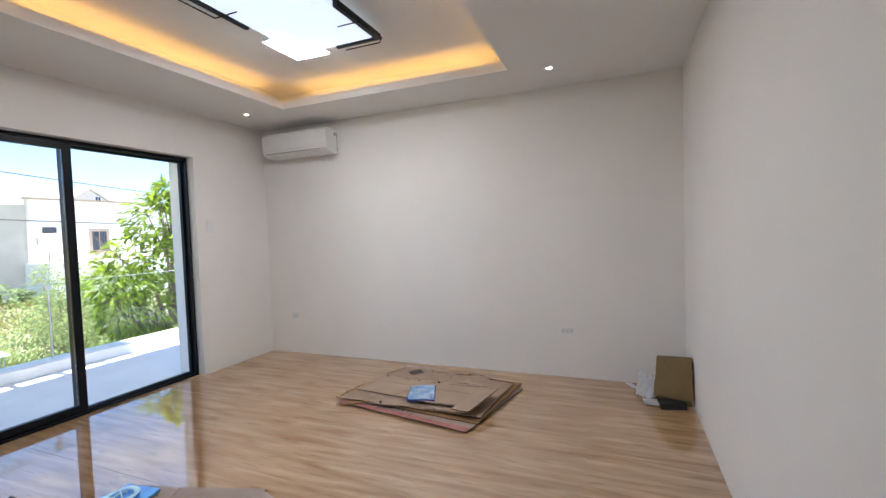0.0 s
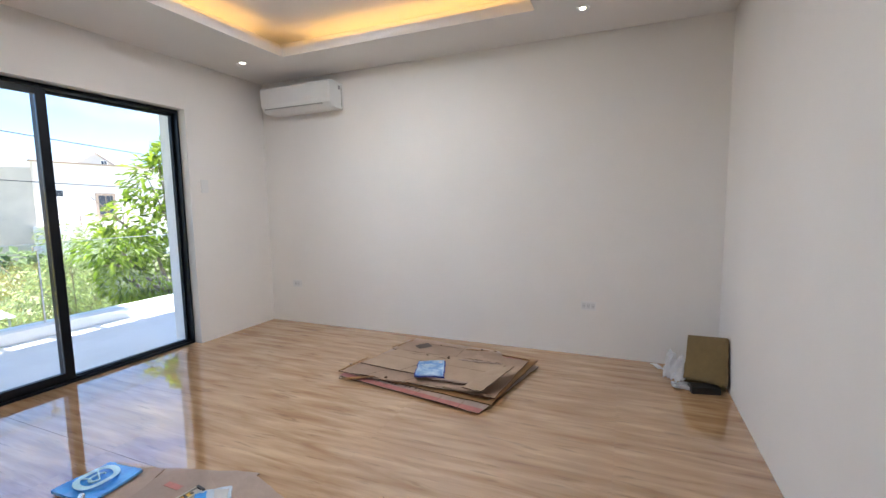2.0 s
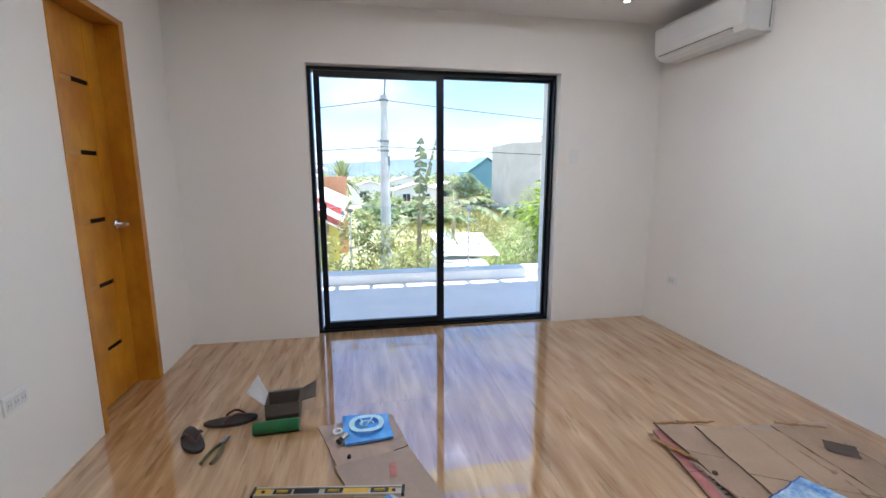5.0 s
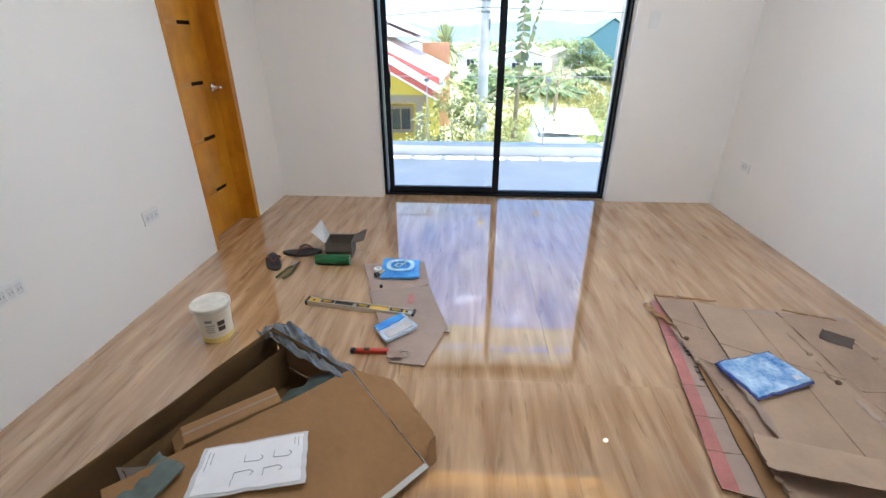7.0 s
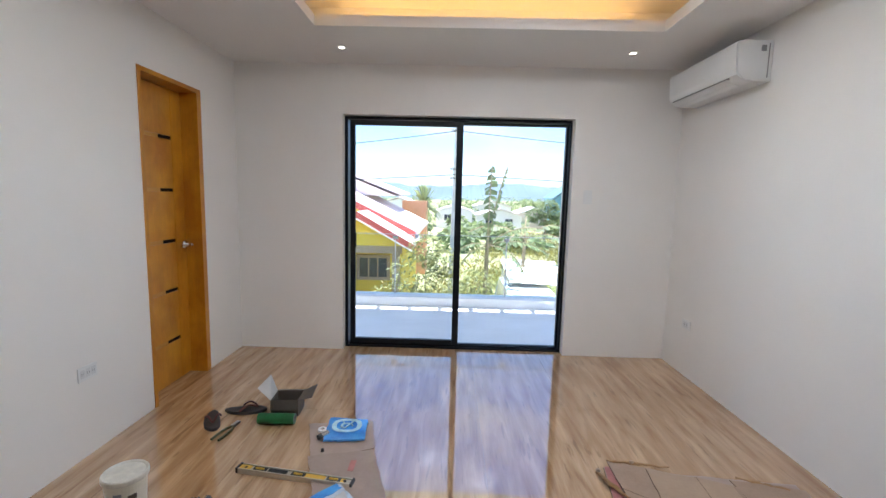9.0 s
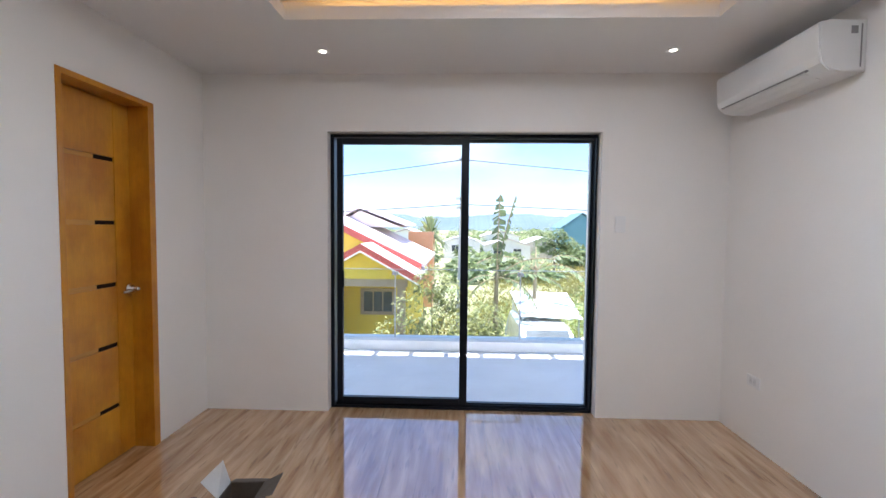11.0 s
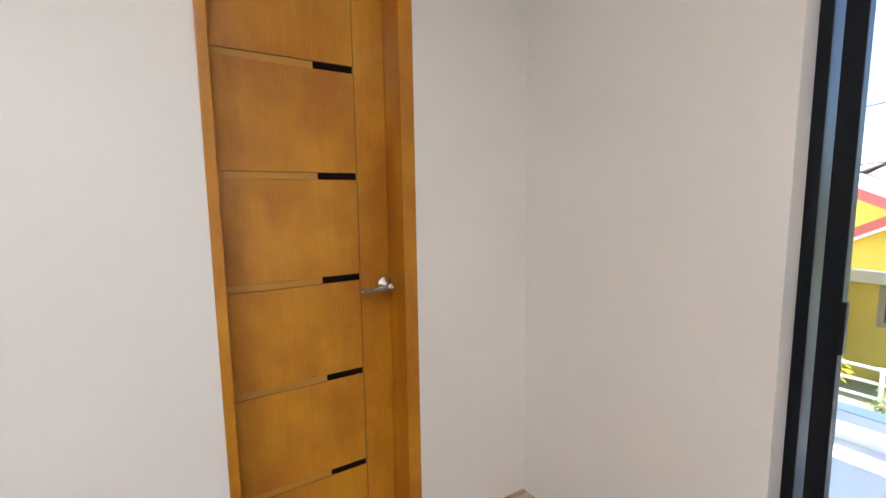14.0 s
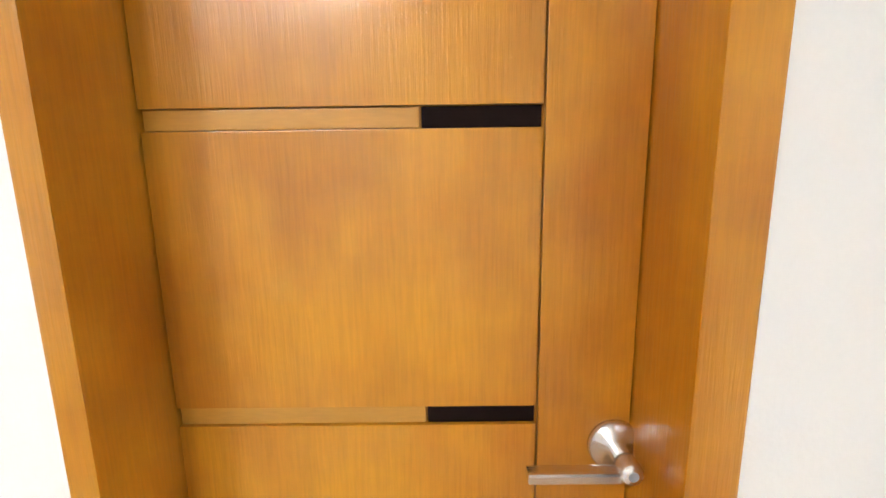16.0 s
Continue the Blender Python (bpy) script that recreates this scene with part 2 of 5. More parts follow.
INK = mat("ink", (0.10, 0.075, 0.06), 0.8, var=0.3)
BLUE_PACK = mat("blue_pack", (0.10, 0.42, 0.85), 0.15, var=0.2, scale=9, dark=(0.05, 0.22, 0.70), coat=0.7)
BLUE_CLOUD = mat("blue_print", (0.52, 0.76, 0.95), 0.15, var=0.2, scale=12, dark=(0.02, 0.19, 0.62), coat=0.7)
NAVY = mat("navy_print", (0.05, 0.08, 0.34), 0.2, var=0.2, scale=12, coat=0.7)
CYAN = mat("cyan_print", (0.50, 0.82, 0.96), 0.22, var=0.2, scale=20, coat=0.5)
PALE_PACK = mat("pale_pack", (0.62, 0.72, 0.84), 0.2, var=0.2, scale=18, coat=0.6)
CLEAR_BAG = mat("clear_plastic_film", (0.62, 0.62, 0.64), 0.2, var=0.15, scale=12, bump=0.5, bscale=30, coat=0.4)
GREY_BAG = mat("grey_plastic_bag", (0.12, 0.14, 0.155), 0.22, var=0.45, scale=16, bump=0.3, bscale=30, coat=0.9)
GREEN_BAG = mat("green_grey_bag", (0.10, 0.135, 0.12), 0.35, var=0.3, scale=10, bump=0.6, bscale=22)
GREEN_TUBE = mat("green_tube", (0.012, 0.12, 0.035), 0.35, var=0.25, scale=12)
DARK_BOX = mat("dark_box_card", (0.11, 0.088, 0.068), 0.6, var=0.25, scale=8)
PALE_CARD = mat("pale_card", (0.52, 0.50, 0.47), 0.7, var=0.1, scale=9)
RUBBER = mat("slipper_rubber", (0.045, 0.038, 0.036), 0.7, var=0.35, scale=14, bump=0.2, bscale=90)
STRAP = mat("slipper_strap", (0.10, 0.03, 0.03), 0.6, var=0.3)
STEEL = mat("tool_steel", (0.28, 0.27, 0.25), 0.35, 0.9, var=0.3, scale=20)
OLIVE = mat("plier_grip", (0.10, 0.10, 0.04), 0.5, var=0.3)
YELLOW = mat("level_yellow", (0.70, 0.44, 0.06), 0.4, var=0.12, scale=12)
ALU = mat("level_aluminium", (0.60, 0.56, 0.47), 0.35, 0.7, var=0.12, scale=12)
BLACK = mat("black_rubber", (0.02, 0.02, 0.02), 0.5, var=0.3)
RED = mat("cutter_red", (0.52, 0.045, 0.02), 0.35, var=0.15)
PAIL = mat("pail_plastic", (0.80, 0.76, 0.64), 0.4, var=0.12, scale=7)
PAIL_LID = mat("pail_lid", (0.74, 0.71, 0.62), 0.55, var=0.25, scale=16, bump=0.3, bscale=40)
PAINT_DREGS = mat("pail_yellow", (0.74, 0.58, 0.18), 0.4, var=0.2, scale=8)
PAPER = mat("paper", (0.80, 0.80, 0.82), 0.6, var=0.05, scale=8)
PRINT = mat("grey_print", (0.28, 0.29, 0.32), 0.7, var=0.2)
BALC = mat("balcony_paint", (0.68, 0.69, 0.71), 0.7, var=0.10, scale=2.2, bump=0.1, bscale=40)
CURB = mat("curb_paint", (0.82, 0.82, 0.82), 0.7, var=0.07, scale=3, bump=0.1, bscale=40)

# ---- helpers of shape ----


def obj_from(name, bm, material, smooth=False):
    me = bpy.data.meshes.new(name)
    bmesh.ops.recalc_face_normals(bm, faces=bm.faces)
    bm.to_mesh(me)
    bm.free()
    if smooth:
        for p in me.polygons:
            p.use_smooth = True
    if material:
        me.materials.append(material)
        me.materials.append(CARD_EDGE if material in (CARD, CARD_DARK, CARD_GREY, CARD_PALE) else material)
    return new(name, me)


def part(name, bm, material, parent=None, label="", smooth=False):
    ob = obj_from(name, bm, material, smooth)
    if parent:
        ob.parent = parent
    if label:
        tagged(ob, label=label)
    return ob


def thing(name, label, category, at=(0, 0, 0), rz=0.0, group="", kind=""):
    ob = new(name)
    ob.empty_display_size = 0.05
    ob.matrix_world = pose(*at, 0, 0, rz)
    return tagged(ob, label, category, group, kind)


def box(x0, x1, y0, y1, z0, z1, bevel=0.0, bm=None, seg=2):
    bm2 = bmesh.new()
    bmesh.ops.create_cube(bm2, size=1.0)
    bmesh.ops.scale(bm2, vec=(x1 - x0, y1 - y0, z1 - z0), verts=bm2.verts)
    bmesh.ops.translate(bm2, vec=((x0 + x1) / 2, (y0 + y1) / 2, (z0 + z1) / 2), verts=bm2.verts)
    if bevel:
        bmesh.ops.bevel(bm2, geom=bm2.edges[:], offset=bevel, segments=seg, affect="EDGES", profile=0.7)
    if bm is None:
        return bm2
    me = bpy.data.meshes.new("tmp")
    bm2.to_mesh(me)
    bm2.free()
    bm.from_mesh(me)
    bpy.data.meshes.remove(me)
    return bm


def lathe(profile, seg=32, bm=None, m=None):
    """A body turned round z from (radius, height) pairs."""
    bm = bm or bmesh.new()
    rings = []
    for r, z in profile:
        ring = []
        for k in range(seg):
            a = 2 * math.pi * k / seg
            v = Vector((max(r, 1e-4) * math.cos(a), max(r, 1e-4) * math.sin(a), z))
            ring.append(bm.verts.new(m @ v if m else v))
        rings.append(ring)
    for a, b in zip(rings, rings[1:]):
        for k in range(seg):
            bm.faces.new((a[k], a[(k + 1) % seg], b[(k + 1) % seg], b[k]))
    bm.faces.new(rings[0][::-1])
    bm.faces.new(rings[-1])
    return bm


def rod(p, q, r0, r1=None, seg=10, bm=None):
    """A round bar from p to q."""
    r1 = r0 if r1 is None else r1
    p, q = Vector(p), Vector(q)
    m = Matrix.Translation(p) @ (q - p).to_track_quat("Z", "Y").to_matrix().to_4x4()
    return lathe([(r0, 0), (r1, (q - p).length)], seg, bm, m)


def tube(points, r, seg=8):
    """A bent round bar along points."""
    bm = bmesh.new()
    for p, q in zip(points, points[1:]):
        rod(p, q, r, r, seg, bm)
    return bm


def slab(corners, thick, bm=None):
    """A sheet from corner points (x, y, z of its underside), with thickness upwards."""
    bm = bm or bmesh.new()
    lo = [bm.verts.new(c) for c in corners]
    hi = [bm.verts.new((c[0], c[1], c[2] + thick)) for c in corners]
    bm.faces.new(lo[::-1])
    bm.faces.new(hi)
    n = len(lo)
    for k in range(n):
        bm.faces.new((lo[k], lo[(k + 1) % n], hi[(k + 1) % n], hi[k]))
    return bm


def sheet(corners, thick=0.005, warp=0.004, cuts=10, seed=1):
    """A worn board over a quad, bent a little, with slightly chewed edges."""
    rs = random.Random(seed)
    bm = bmesh.new()
    a, b, c, d = (Vector(p) for p in corners)
    n = cuts
    top = []
    for i in range(n + 1):
        row = []
        for j in range(n + 1):
            u, v = i / n, j / n
            p = a * (1 - u) * (1 - v) + b * u * (1 - v) + c * u * v + d * (1 - u) * v
            edge = i in (0, n) or j in (0, n)
            nz = noise.noise(Vector((p.x * 5 + seed * 3.1, p.y * 5, seed))) * warp * 2
            jit = 0.003 if edge else 0.0
            row.append(Vector((p.x + rs.uniform(-jit, jit), p.y + rs.uniform(-jit, jit), p.z + abs(nz))))
        top.append(row)
    hi = [[bm.verts.new(p + Vector((0, 0, thick))) for p in row] for row in top]
    lo = [[bm.verts.new(p) for p in row] for row in top]
    for i in range(n):
        for j in range(n):
            bm.faces.new((hi[i][j], hi[i + 1][j], hi[i + 1][j + 1], hi[i][j + 1]))
            bm.faces.new((lo[i][j], lo[i][j + 1], lo[i + 1][j + 1], lo[i + 1][j]))
    for i in range(n):
        for f in ((hi[i][0], lo[i][0], lo[i + 1][0], hi[i + 1][0]), (hi[i][n], hi[i + 1][n], lo[i + 1][n], lo[i][n]),
                  (hi[0][i], hi[0][i + 1], lo[0][i + 1], lo[0][i]), (hi[n][i], lo[n][i], lo[n][i + 1], hi[n][i + 1])):
            bm.faces.new(f).material_index = 1
    return bm


def wall(name, spans, material, label):
    """A wall of butted blocks."""
    bm = bmesh.new()
    for s in spans:
        box(*s, bm=bm)
    ob = obj_from(name, bm, material)
    return tagged(ob, label, "wall", kind="structure")


# ---- room shell ----
XL, XR, YB, YF, H = -0.925, 2.877, -0.263, 3.922, 2.492
T = 0.18
YO = 4.26  # outer face of the window wall
wall("wall_right", [(XR, XR + T, YB - T, YF, -0.12, 2.9)], WALL, "smooth white painted plaster wall with soft sheen")
wall("wall_back", [(-2.6, XR, YB - T, YB, -0.12, 2.9)], WALL, "smooth white painted plaster wall beside the entry")
wall("wall_window", [(XL - T, 0.0, YF, YO, -0.12, 2.9), (1.985, XR + T, YF, YO, -0.12, 2.9), (0.0, 1.985, YF, YO, 2.082, 2.9)], WALL,
     "white plaster wall round the sliding glass door")
DY0, DY1, DZ = 2.742, 3.395, 2.13
wall("wall_left", [(XL - T, XL, 1.02, DY0, -0.12, 2.9), (XL - T, XL, DY1, YF, -0.12, 2.9), (XL - T, XL, DY0, DY1, DZ, 2.9)], WALL,
     "white plaster wall with the wooden door")
wall("wall_entry_side", [(-2.6, XL - T, 1.02, 1.02 + T, -0.12, 2.9)], WALL, "plain white wall of the entry passage")
wall("wall_entry_end", [(-2.78, -2.6, YB - T, 1.02 + T, -0.12, 2.9)], WALL, "plain white wall that closes the entry passage")
wall("wall_closet", [(XL - T - 0.9, XL - T - 0.8, 2.3, 3.8, -0.12, 2.9), (XL - T - 0.8, XL - T, 2.3, 2.4, -0.12, 2.9), (XL - T - 0.8, XL - T, 3.7, 3.8, -0.12, 2.9)], WALL,
     "plain wall behind the wooden door")

# dropped ceiling with the raised cove
CX0, CX1, CY0, CY1 = 0.02, 2.30, 0.965, 3.10
LIP, UP = 2.562, 2.685
REC = 0.20
bm = bmesh.new()
for s in [(-2.6, CX0, YB, YF), (CX1, XR, YB, YF), (CX0, CX1, YB, CY0), (CX0, CX1, CY1, YF)]:
    x1 = min(s[1], XR)
    box(s[0], x1, s[2], s[3], H, H + 0.022, bm=bm)
for s in [(CX0 - 0.02, CX0, CY0 - 0.02, CY1 + 0.02), (CX1, CX1 + 0.02, CY0 - 0.02, CY1 + 0.02), (CX0, CX1, CY0 - 0.02, CY0), (CX0, CX1, CY1, CY1 + 0.02)]:
    box(*s, H + 0.022, LIP, bm=bm)
for s in [(CX0 - REC - 0.02, CX0 - REC, CY0 - REC, CY1 + REC), (CX1 + REC, CX1 + REC + 0.02, CY0 - REC, CY1 + REC),
          (CX0 - REC, CX1 + REC, CY0 - REC - 0.02, CY0 - REC), (CX0 - REC, CX1 + REC, CY1 + REC, CY1 + REC + 0.02)]:
    box(*s, H + 0.022, UP, bm=bm)
box(-2.6, XR, YB, YF, UP, UP + 0.05, bm=bm)
tagged(obj_from("ceiling", bm, CEIL), "white gypsum ceiling with raised rectangular cove", "ceiling", kind="structure")
bm = box(-2.9, XR + 0.4, YB - 0.4, YO, 2.9, 3.05)
tagged(obj_from("roof_slab", bm, CURB), "plain concrete slab above the ceiling", "roof", kind="structure")

# warm light strips that lie hidden on the cove's ledge
for x0, x1, y0, y1 in [(CX0 - 0.075, CX0 - 0.06, CY0 + 0.12, CY1 - 0.14), (CX1 + 0.06, CX1 + 0.075, CY0 + 0.12, CY1 - 0.14),
                                      (CX0 + 0.12, CX1 - 0.14, CY0 - 0.075, CY0 - 0.06), (CX0 + 0.12, CX1 - 0.14, CY1 + 0.06, CY1 + 0.075)]:
    tagged(obj_from("led_strip", box(x0, x1, y0, y1, H + 0.022, H + 0.060), LED_WARM), "glowing warm amber LED strip on the cove ledge", "light strip", "cove strips")

# ---- floor of wood-look tiles ----
floor = obj_from("floor", box(-2.6, XR, YB, YF + 0.18, -0.10, -0.0025), GROUT)
tagged(floor, "glossy wood-look porcelain tile floor, pale oak", "floor", kind="structure")
FLOOR_X, FLOOR_Y, TW, TL = 0.56, 4.0, 0.60, 1.20


def floor_tiles():
    i0, i1 = -6, 5
    for i in range(i0, i1):
        for j in range(-1, 4):
            x0, x1 = max(FLOOR_X + i * TW, -2.6), min(FLOOR_X + (i + 1) * TW, XR)
            y0, y1 = max(FLOOR_Y - (j + 1) * TL, YB), min(FLOOR_Y - j * TL, FLOOR_Y)
            if x1 - x0 < 0.02 or y1 - y0 < 0.02 or (x1 < XL - T + 0.01 and y0 > 1.1):
                continue
            ob = obj_from("tile", box(x0 + .0008, x1 - .0008, y0 + .0002, y1 - .0002, -0.010, 0.0, 0.0002, seg=1), WOOD_TILE)
            ob.parent = floor


# ---- sliding glass door ----
def sliding_door():
    th = thing("sliding_glass_door", "black aluminium sliding glass door, slightly open, onto the balcony", "door", (0, 4.0, 0), kind="structure")
    w, h = 1.98, 2.078
    part("track", box(0.0, w, 0.0, 0.10, 0.0, 0.018, 0.003), BLACK_ALU, th)
    part("track_rib", box(0.035, w - 0.035, 0.022, 0.028, 0.018, 0.034), BLACK_ALU, th)
    part("track_rib", box(0.035, w - 0.035, 0.068, 0.074, 0.018, 0.034), BLACK_ALU, th)
    part("head", box(0.0, w, 0.0, 0.10, h - 0.024, h, 0.003), BLACK_ALU, th)
    part("jamb", box(0.0, 0.028, 0.0, 0.10, 0.018, h - 0.024, 0.003), BLACK_ALU, th)
    part("jamb", box(w - 0.014, w, 0.0, 0.10, 0.018, h - 0.024, 0.003), BLACK_ALU, th)

    def sash(x0, x1, y0, y1, z0, rail, stile_l, stile_r, top):
        s = part("sash", box(x0, x0 + stile_l, y0, y1, z0, h - 0.028, 0.003), BLACK_ALU, th)
        part("stile", box(x1 - stile_r, x1, y0, y1, z0, h - 0.028, 0.003), BLACK_ALU, s)
        part("bottom_rail", box(x0 + stile_l, x1 - stile_r, y0, y1, z0, z0 + rail, 0.003), BLACK_ALU, s)
        part("top_rail", box(x0 + stile_l, x1 - stile_r, y0, y1, h - top, h - 0.028, 0.003), BLACK_ALU, s)
        g = part("pane", box(x0 + stile_l, x1 - stile_r, (y0 + y1) / 2 - 0.003, (y0 + y1) / 2 + 0.003, z0 + rail, h - top), GLASS, s, "clear glass pane")
        g.visible_shadow = False
        return s

    s = sash(0.046, 1.040, 0.008, 0.046, 0.036, 0.046, 0.043, 0.058, 0.072)
    part("latch", box(0.090, 0.103, -0.012, 0.008, 0.93, 1.06, 0.003), BLACK_ALU, s)
    sash(0.988, 1.964, 0.054, 0.092, 0.020, 0.016, 0.045, 0.016, 0.048)


sliding_door()
# ---- wooden door ----
def wooden_door():
    th = thing("wooden_door", "closed honey-brown varnished wooden door with dark inlaid slots", "door", (XL, DY0, 0), kind="structure")
    W = DY1 - DY0
    fw, fr = 0.030, 0.052
    for y0, y1 in ((0, fw), (W - fr, W)):
        part("jamb", box(-0.15, 0.006, y0, y1, 0, DZ, 0.003), DOOR_WOOD, th)
    part("head_jamb", box(-0.15, 0.006, fw, W - fr, DZ - fw, DZ, 0.003), DOOR_WOOD, th)
    for y0, y1 in ((fw, fw + 0.012), (W - fr - 0.012, W - fr)):
        part("door_stop", box(-0.15, -0.128, y0, y1, 0, DZ - fw, 0.002), DOOR_WOOD, th)
    leaf = part("leaf", box(-0.152, -0.128, fw + 0.002, W - fr - 0.002, 0.006, DZ - fw - 0.003), DOOR_WOOD, th)
    X0, X1 = -0.128, -0.118
    ysplit = 3.2235 - DY0
    part("stile", box(X0, X1, ysplit + 0.003, W - fr - 0.002, 0.008, DZ - fw - 0.005, 0.0014), DOOR_WOOD, leaf)
    zs = [0.317, 0.681, 1.037, 1.398, 1.762]
    hh = 0.0125
    edges = [0.008] + [v for z in zs for v in (z - hh, z + hh)] + [DZ - fw - 0.005]
    for k in range(0, len(edges), 2):
        part("panel", box(X0, X1, fw + 0.002, ysplit, edges[k], edges[k + 1], 0.0014), DOOR_WOOD, leaf)
    for z in zs:
        part("strip", box(X0, X1 - 0.004, fw + 0.004, ysplit - 0.137, z - hh + 0.001, z + hh - 0.001, 0.002), DOOR_EDGE, leaf, "lighter wood strip")
        part("slot", box(X0, X1 - 0.005, ysplit - 0.135, ysplit - 0.001, z - hh + 0.001, z + hh - 0.001), SLOT, leaf, "dark inlaid slot")
    # lever handle
    hy, hz = 3.322 - DY0, 0.997
    m = Matrix.Translation((X1, hy, hz)) @ Matrix.Rotation(radians(90), 4, "Y")
    hd = part("handle", lathe([(0.0, 0), (0.033, 0.0), (0.033, 0.005), (0.030, 0.010), (0.012, 0.013), (0.011, 0.04), (0.0, 0.042)], 32, None, m), SATIN, leaf, "satin nickel lever handle", True)
    m2 = Matrix.Translation((X1 + 0.036, hy, hz)) @ Matrix.Rotation(radians(90), 4, "Y")
    bm = lathe([(0.0, 0), (0.0125, 0.0), (0.0135, 0.003), (0.0135, 0.022), (0.011, 0.026), (0.0, 0.0262)], 24, None, m2)
    part("lever_hub", bm, SATIN, hd, smooth=True)
    part("lever", box(X1 + 0.040, X1 + 0.058, hy - 0.118, hy - 0.008, hz - 0.013, hz + 0.001, 0.004), SATIN, hd)
    m3 = Matrix.Translation((X1 + 0.062, hy, hz)) @ Matrix.Rotation(radians(90), 4, "Y")
    part("keyhole", lathe([(0.0, 0), (0.006, 0), (0.006, 0.0012), (0.0, 0.0013)], 16, None, m3), SHADE_PLASTIC, hd)


wooden_door()


# ---- fixtures ----
def air_conditioner():
    th = thing("air_conditioner", "white wall-mounted split air conditioner, closed", "air conditioner", (XR, 3.335, 2.146))
    prof = [(0.0, 0.0), (-0.11, 0.0), (-0.165, 0.008), (-0.205, 0.040), (-0.215, 0.075), (-0.222, 0.220), (-0.212, 0.234), (-0.17, 0.240), (0.0, 0.240)]

    def extr(pr, y0, y1):
        bm = bmesh.new()
        a = [bm.verts.new((x, y0, z)) for x, z in pr]
        b = [bm.verts.new((x, y1, z)) for x, z in pr]
        bm.faces.new(a)
        bm.faces.new(b[::-1])
        for k in range(len(pr)):
            bm.faces.new((a[k], b[k], b[(k + 1) % len(pr)], a[(k + 1) % len(pr)]))
        bmesh.ops.bevel(bm, geom=[e for e in bm.edges if abs(e.verts[0].co.y - e.verts[1].co.y) < 1e-5], offset=0.006, segments=2, affect="EDGES")
        return bm
    part("body", extr(prof, -0.428, 0.395), WHITE_PLASTIC, th)
    part("flap", slab([(-0.200, -0.32, 0.024), (-0.200, 0.34, 0.024), (-0.12, 0.34, -0.006), (-0.12, -0.32, -0.006)], 0.006), WHITE_PLASTIC, th)
    part("louvre_gap", box(-0.2085, -0.190, -0.34, 0.35, 0.030, 0.036), SHADE_PLASTIC, th, "dark louvre gap")
    part("side_seam", box(-0.03, -0.024, -0.4305, -0.428, 0.02, 0.22), SHADE_PLASTIC, th)
    part("marker", box(-0.075, -0.045, -0.430, -0.428, 0.175, 0.21), SHADE_PLASTIC, th)


air_conditioner()


def ceiling_lamp():
    th = thing("ceiling_lamp", "lit rectangular white LED ceiling lamp with black frame rails", "ceiling lamp", (1.15, 2.005, UP))
    part("base", box(-0.40, 0.40, -0.27, 0.27, -0.045, 0.0, 0.004), WHITE_PLASTIC, th)
    part("diffuser", box(-0.45, 0.45, -0.30, 0.30, -0.085, -0.046, 0.012), LED_PANEL, th, "glowing cool white diffuser")
    for sx, sy in ((1, 1), (-1, -1)):
        x0, x1 = sorted((sx * 0.16, sx * 0.495))
        y0, y1 = sorted((sy * 0.08, sy * 0.347))
        a = box(x0, x1, sy * 0.335 - 0.026, sy * 0.335 + 0.026, -0.096, -0.05, 0.003)
        box(sx * 0.475 - 0.026, sx * 0.475 + 0.026, y0, y1, -0.096, -0.05, 0.003, bm=a)
        bar = part("corner_bar", a, WHITE_PLASTIC, th)
        b = box(x0 + .004, x1 - .004, sy * 0.335 - 0.024, sy * 0.335 + 0.024, -0.0975, -0.0965)
        yb0, yb1 = (y0 + .004, y1 - .038) if sy > 0 else (y0 + .038, y1 - .004)
        box(sx * 0.475 - 0.024, sx * 0.475 + 0.024, yb0, yb1, -0.0975, -0.0965, bm=b)
        part("corner_light", b, LED_PANEL2, bar, "bright white corner light bar")
    for sx, sy in ((-1, 1), (1, -1)):
        a = box(min(0, sx * 0.49), max(0, sx * 0.49), sy * 0.325 - 0.016, sy * 0.325 + 0.016, -0.09, -0.05, 0.004)
        box(sx * 0.475 - 0.014, sx * 0.475 + 0.014, min(0, sy * 0.34), max(0, sy * 0.34), -0.09, -0.05, 0.004, bm=a)
        part("rail", a, BLACK_ALU, th, "black metal rail")
    for sx, sy in ((1, -1), (-1, 1)):
        p = [(sx * 0.20, sy * 0.20, -0.096), (sx * 0.20, sy * 0.37, -0.096), (sx * 0.45, sy * 0.37, -0.096), (sx * 0.51, sy * 0.32, -0.096), (sx * 0.51, sy * 0.05, -0.096)]
        part("wire", tube(p, 0.004), BLACK_ALU, th)


ceiling_lamp()


def downlight(x, y):
    th = thing("downlight", "small round recessed LED downlight, lit", "downlight", (x, y, H), group="ceiling downlights")
    bm = lathe([(0.0212, -0.001), (0.044, -0.001), (0.044, -0.004), (0.034, -0.006), (0.0212, -0.003)], 28)
    part("ring", bm, WHITE_PLASTIC, th)
    part("lens", lathe([(0.0, -0.0035), (0.021, -0.0035), (0.021, -0.001), (0.0, -0.001)], 24), LED_SPOT, th, "glowing warm lens")


for x, y in ((0.097, 3.515), (2.27, 3.52), (2.40, 0.675)):
    downlight(x, y)


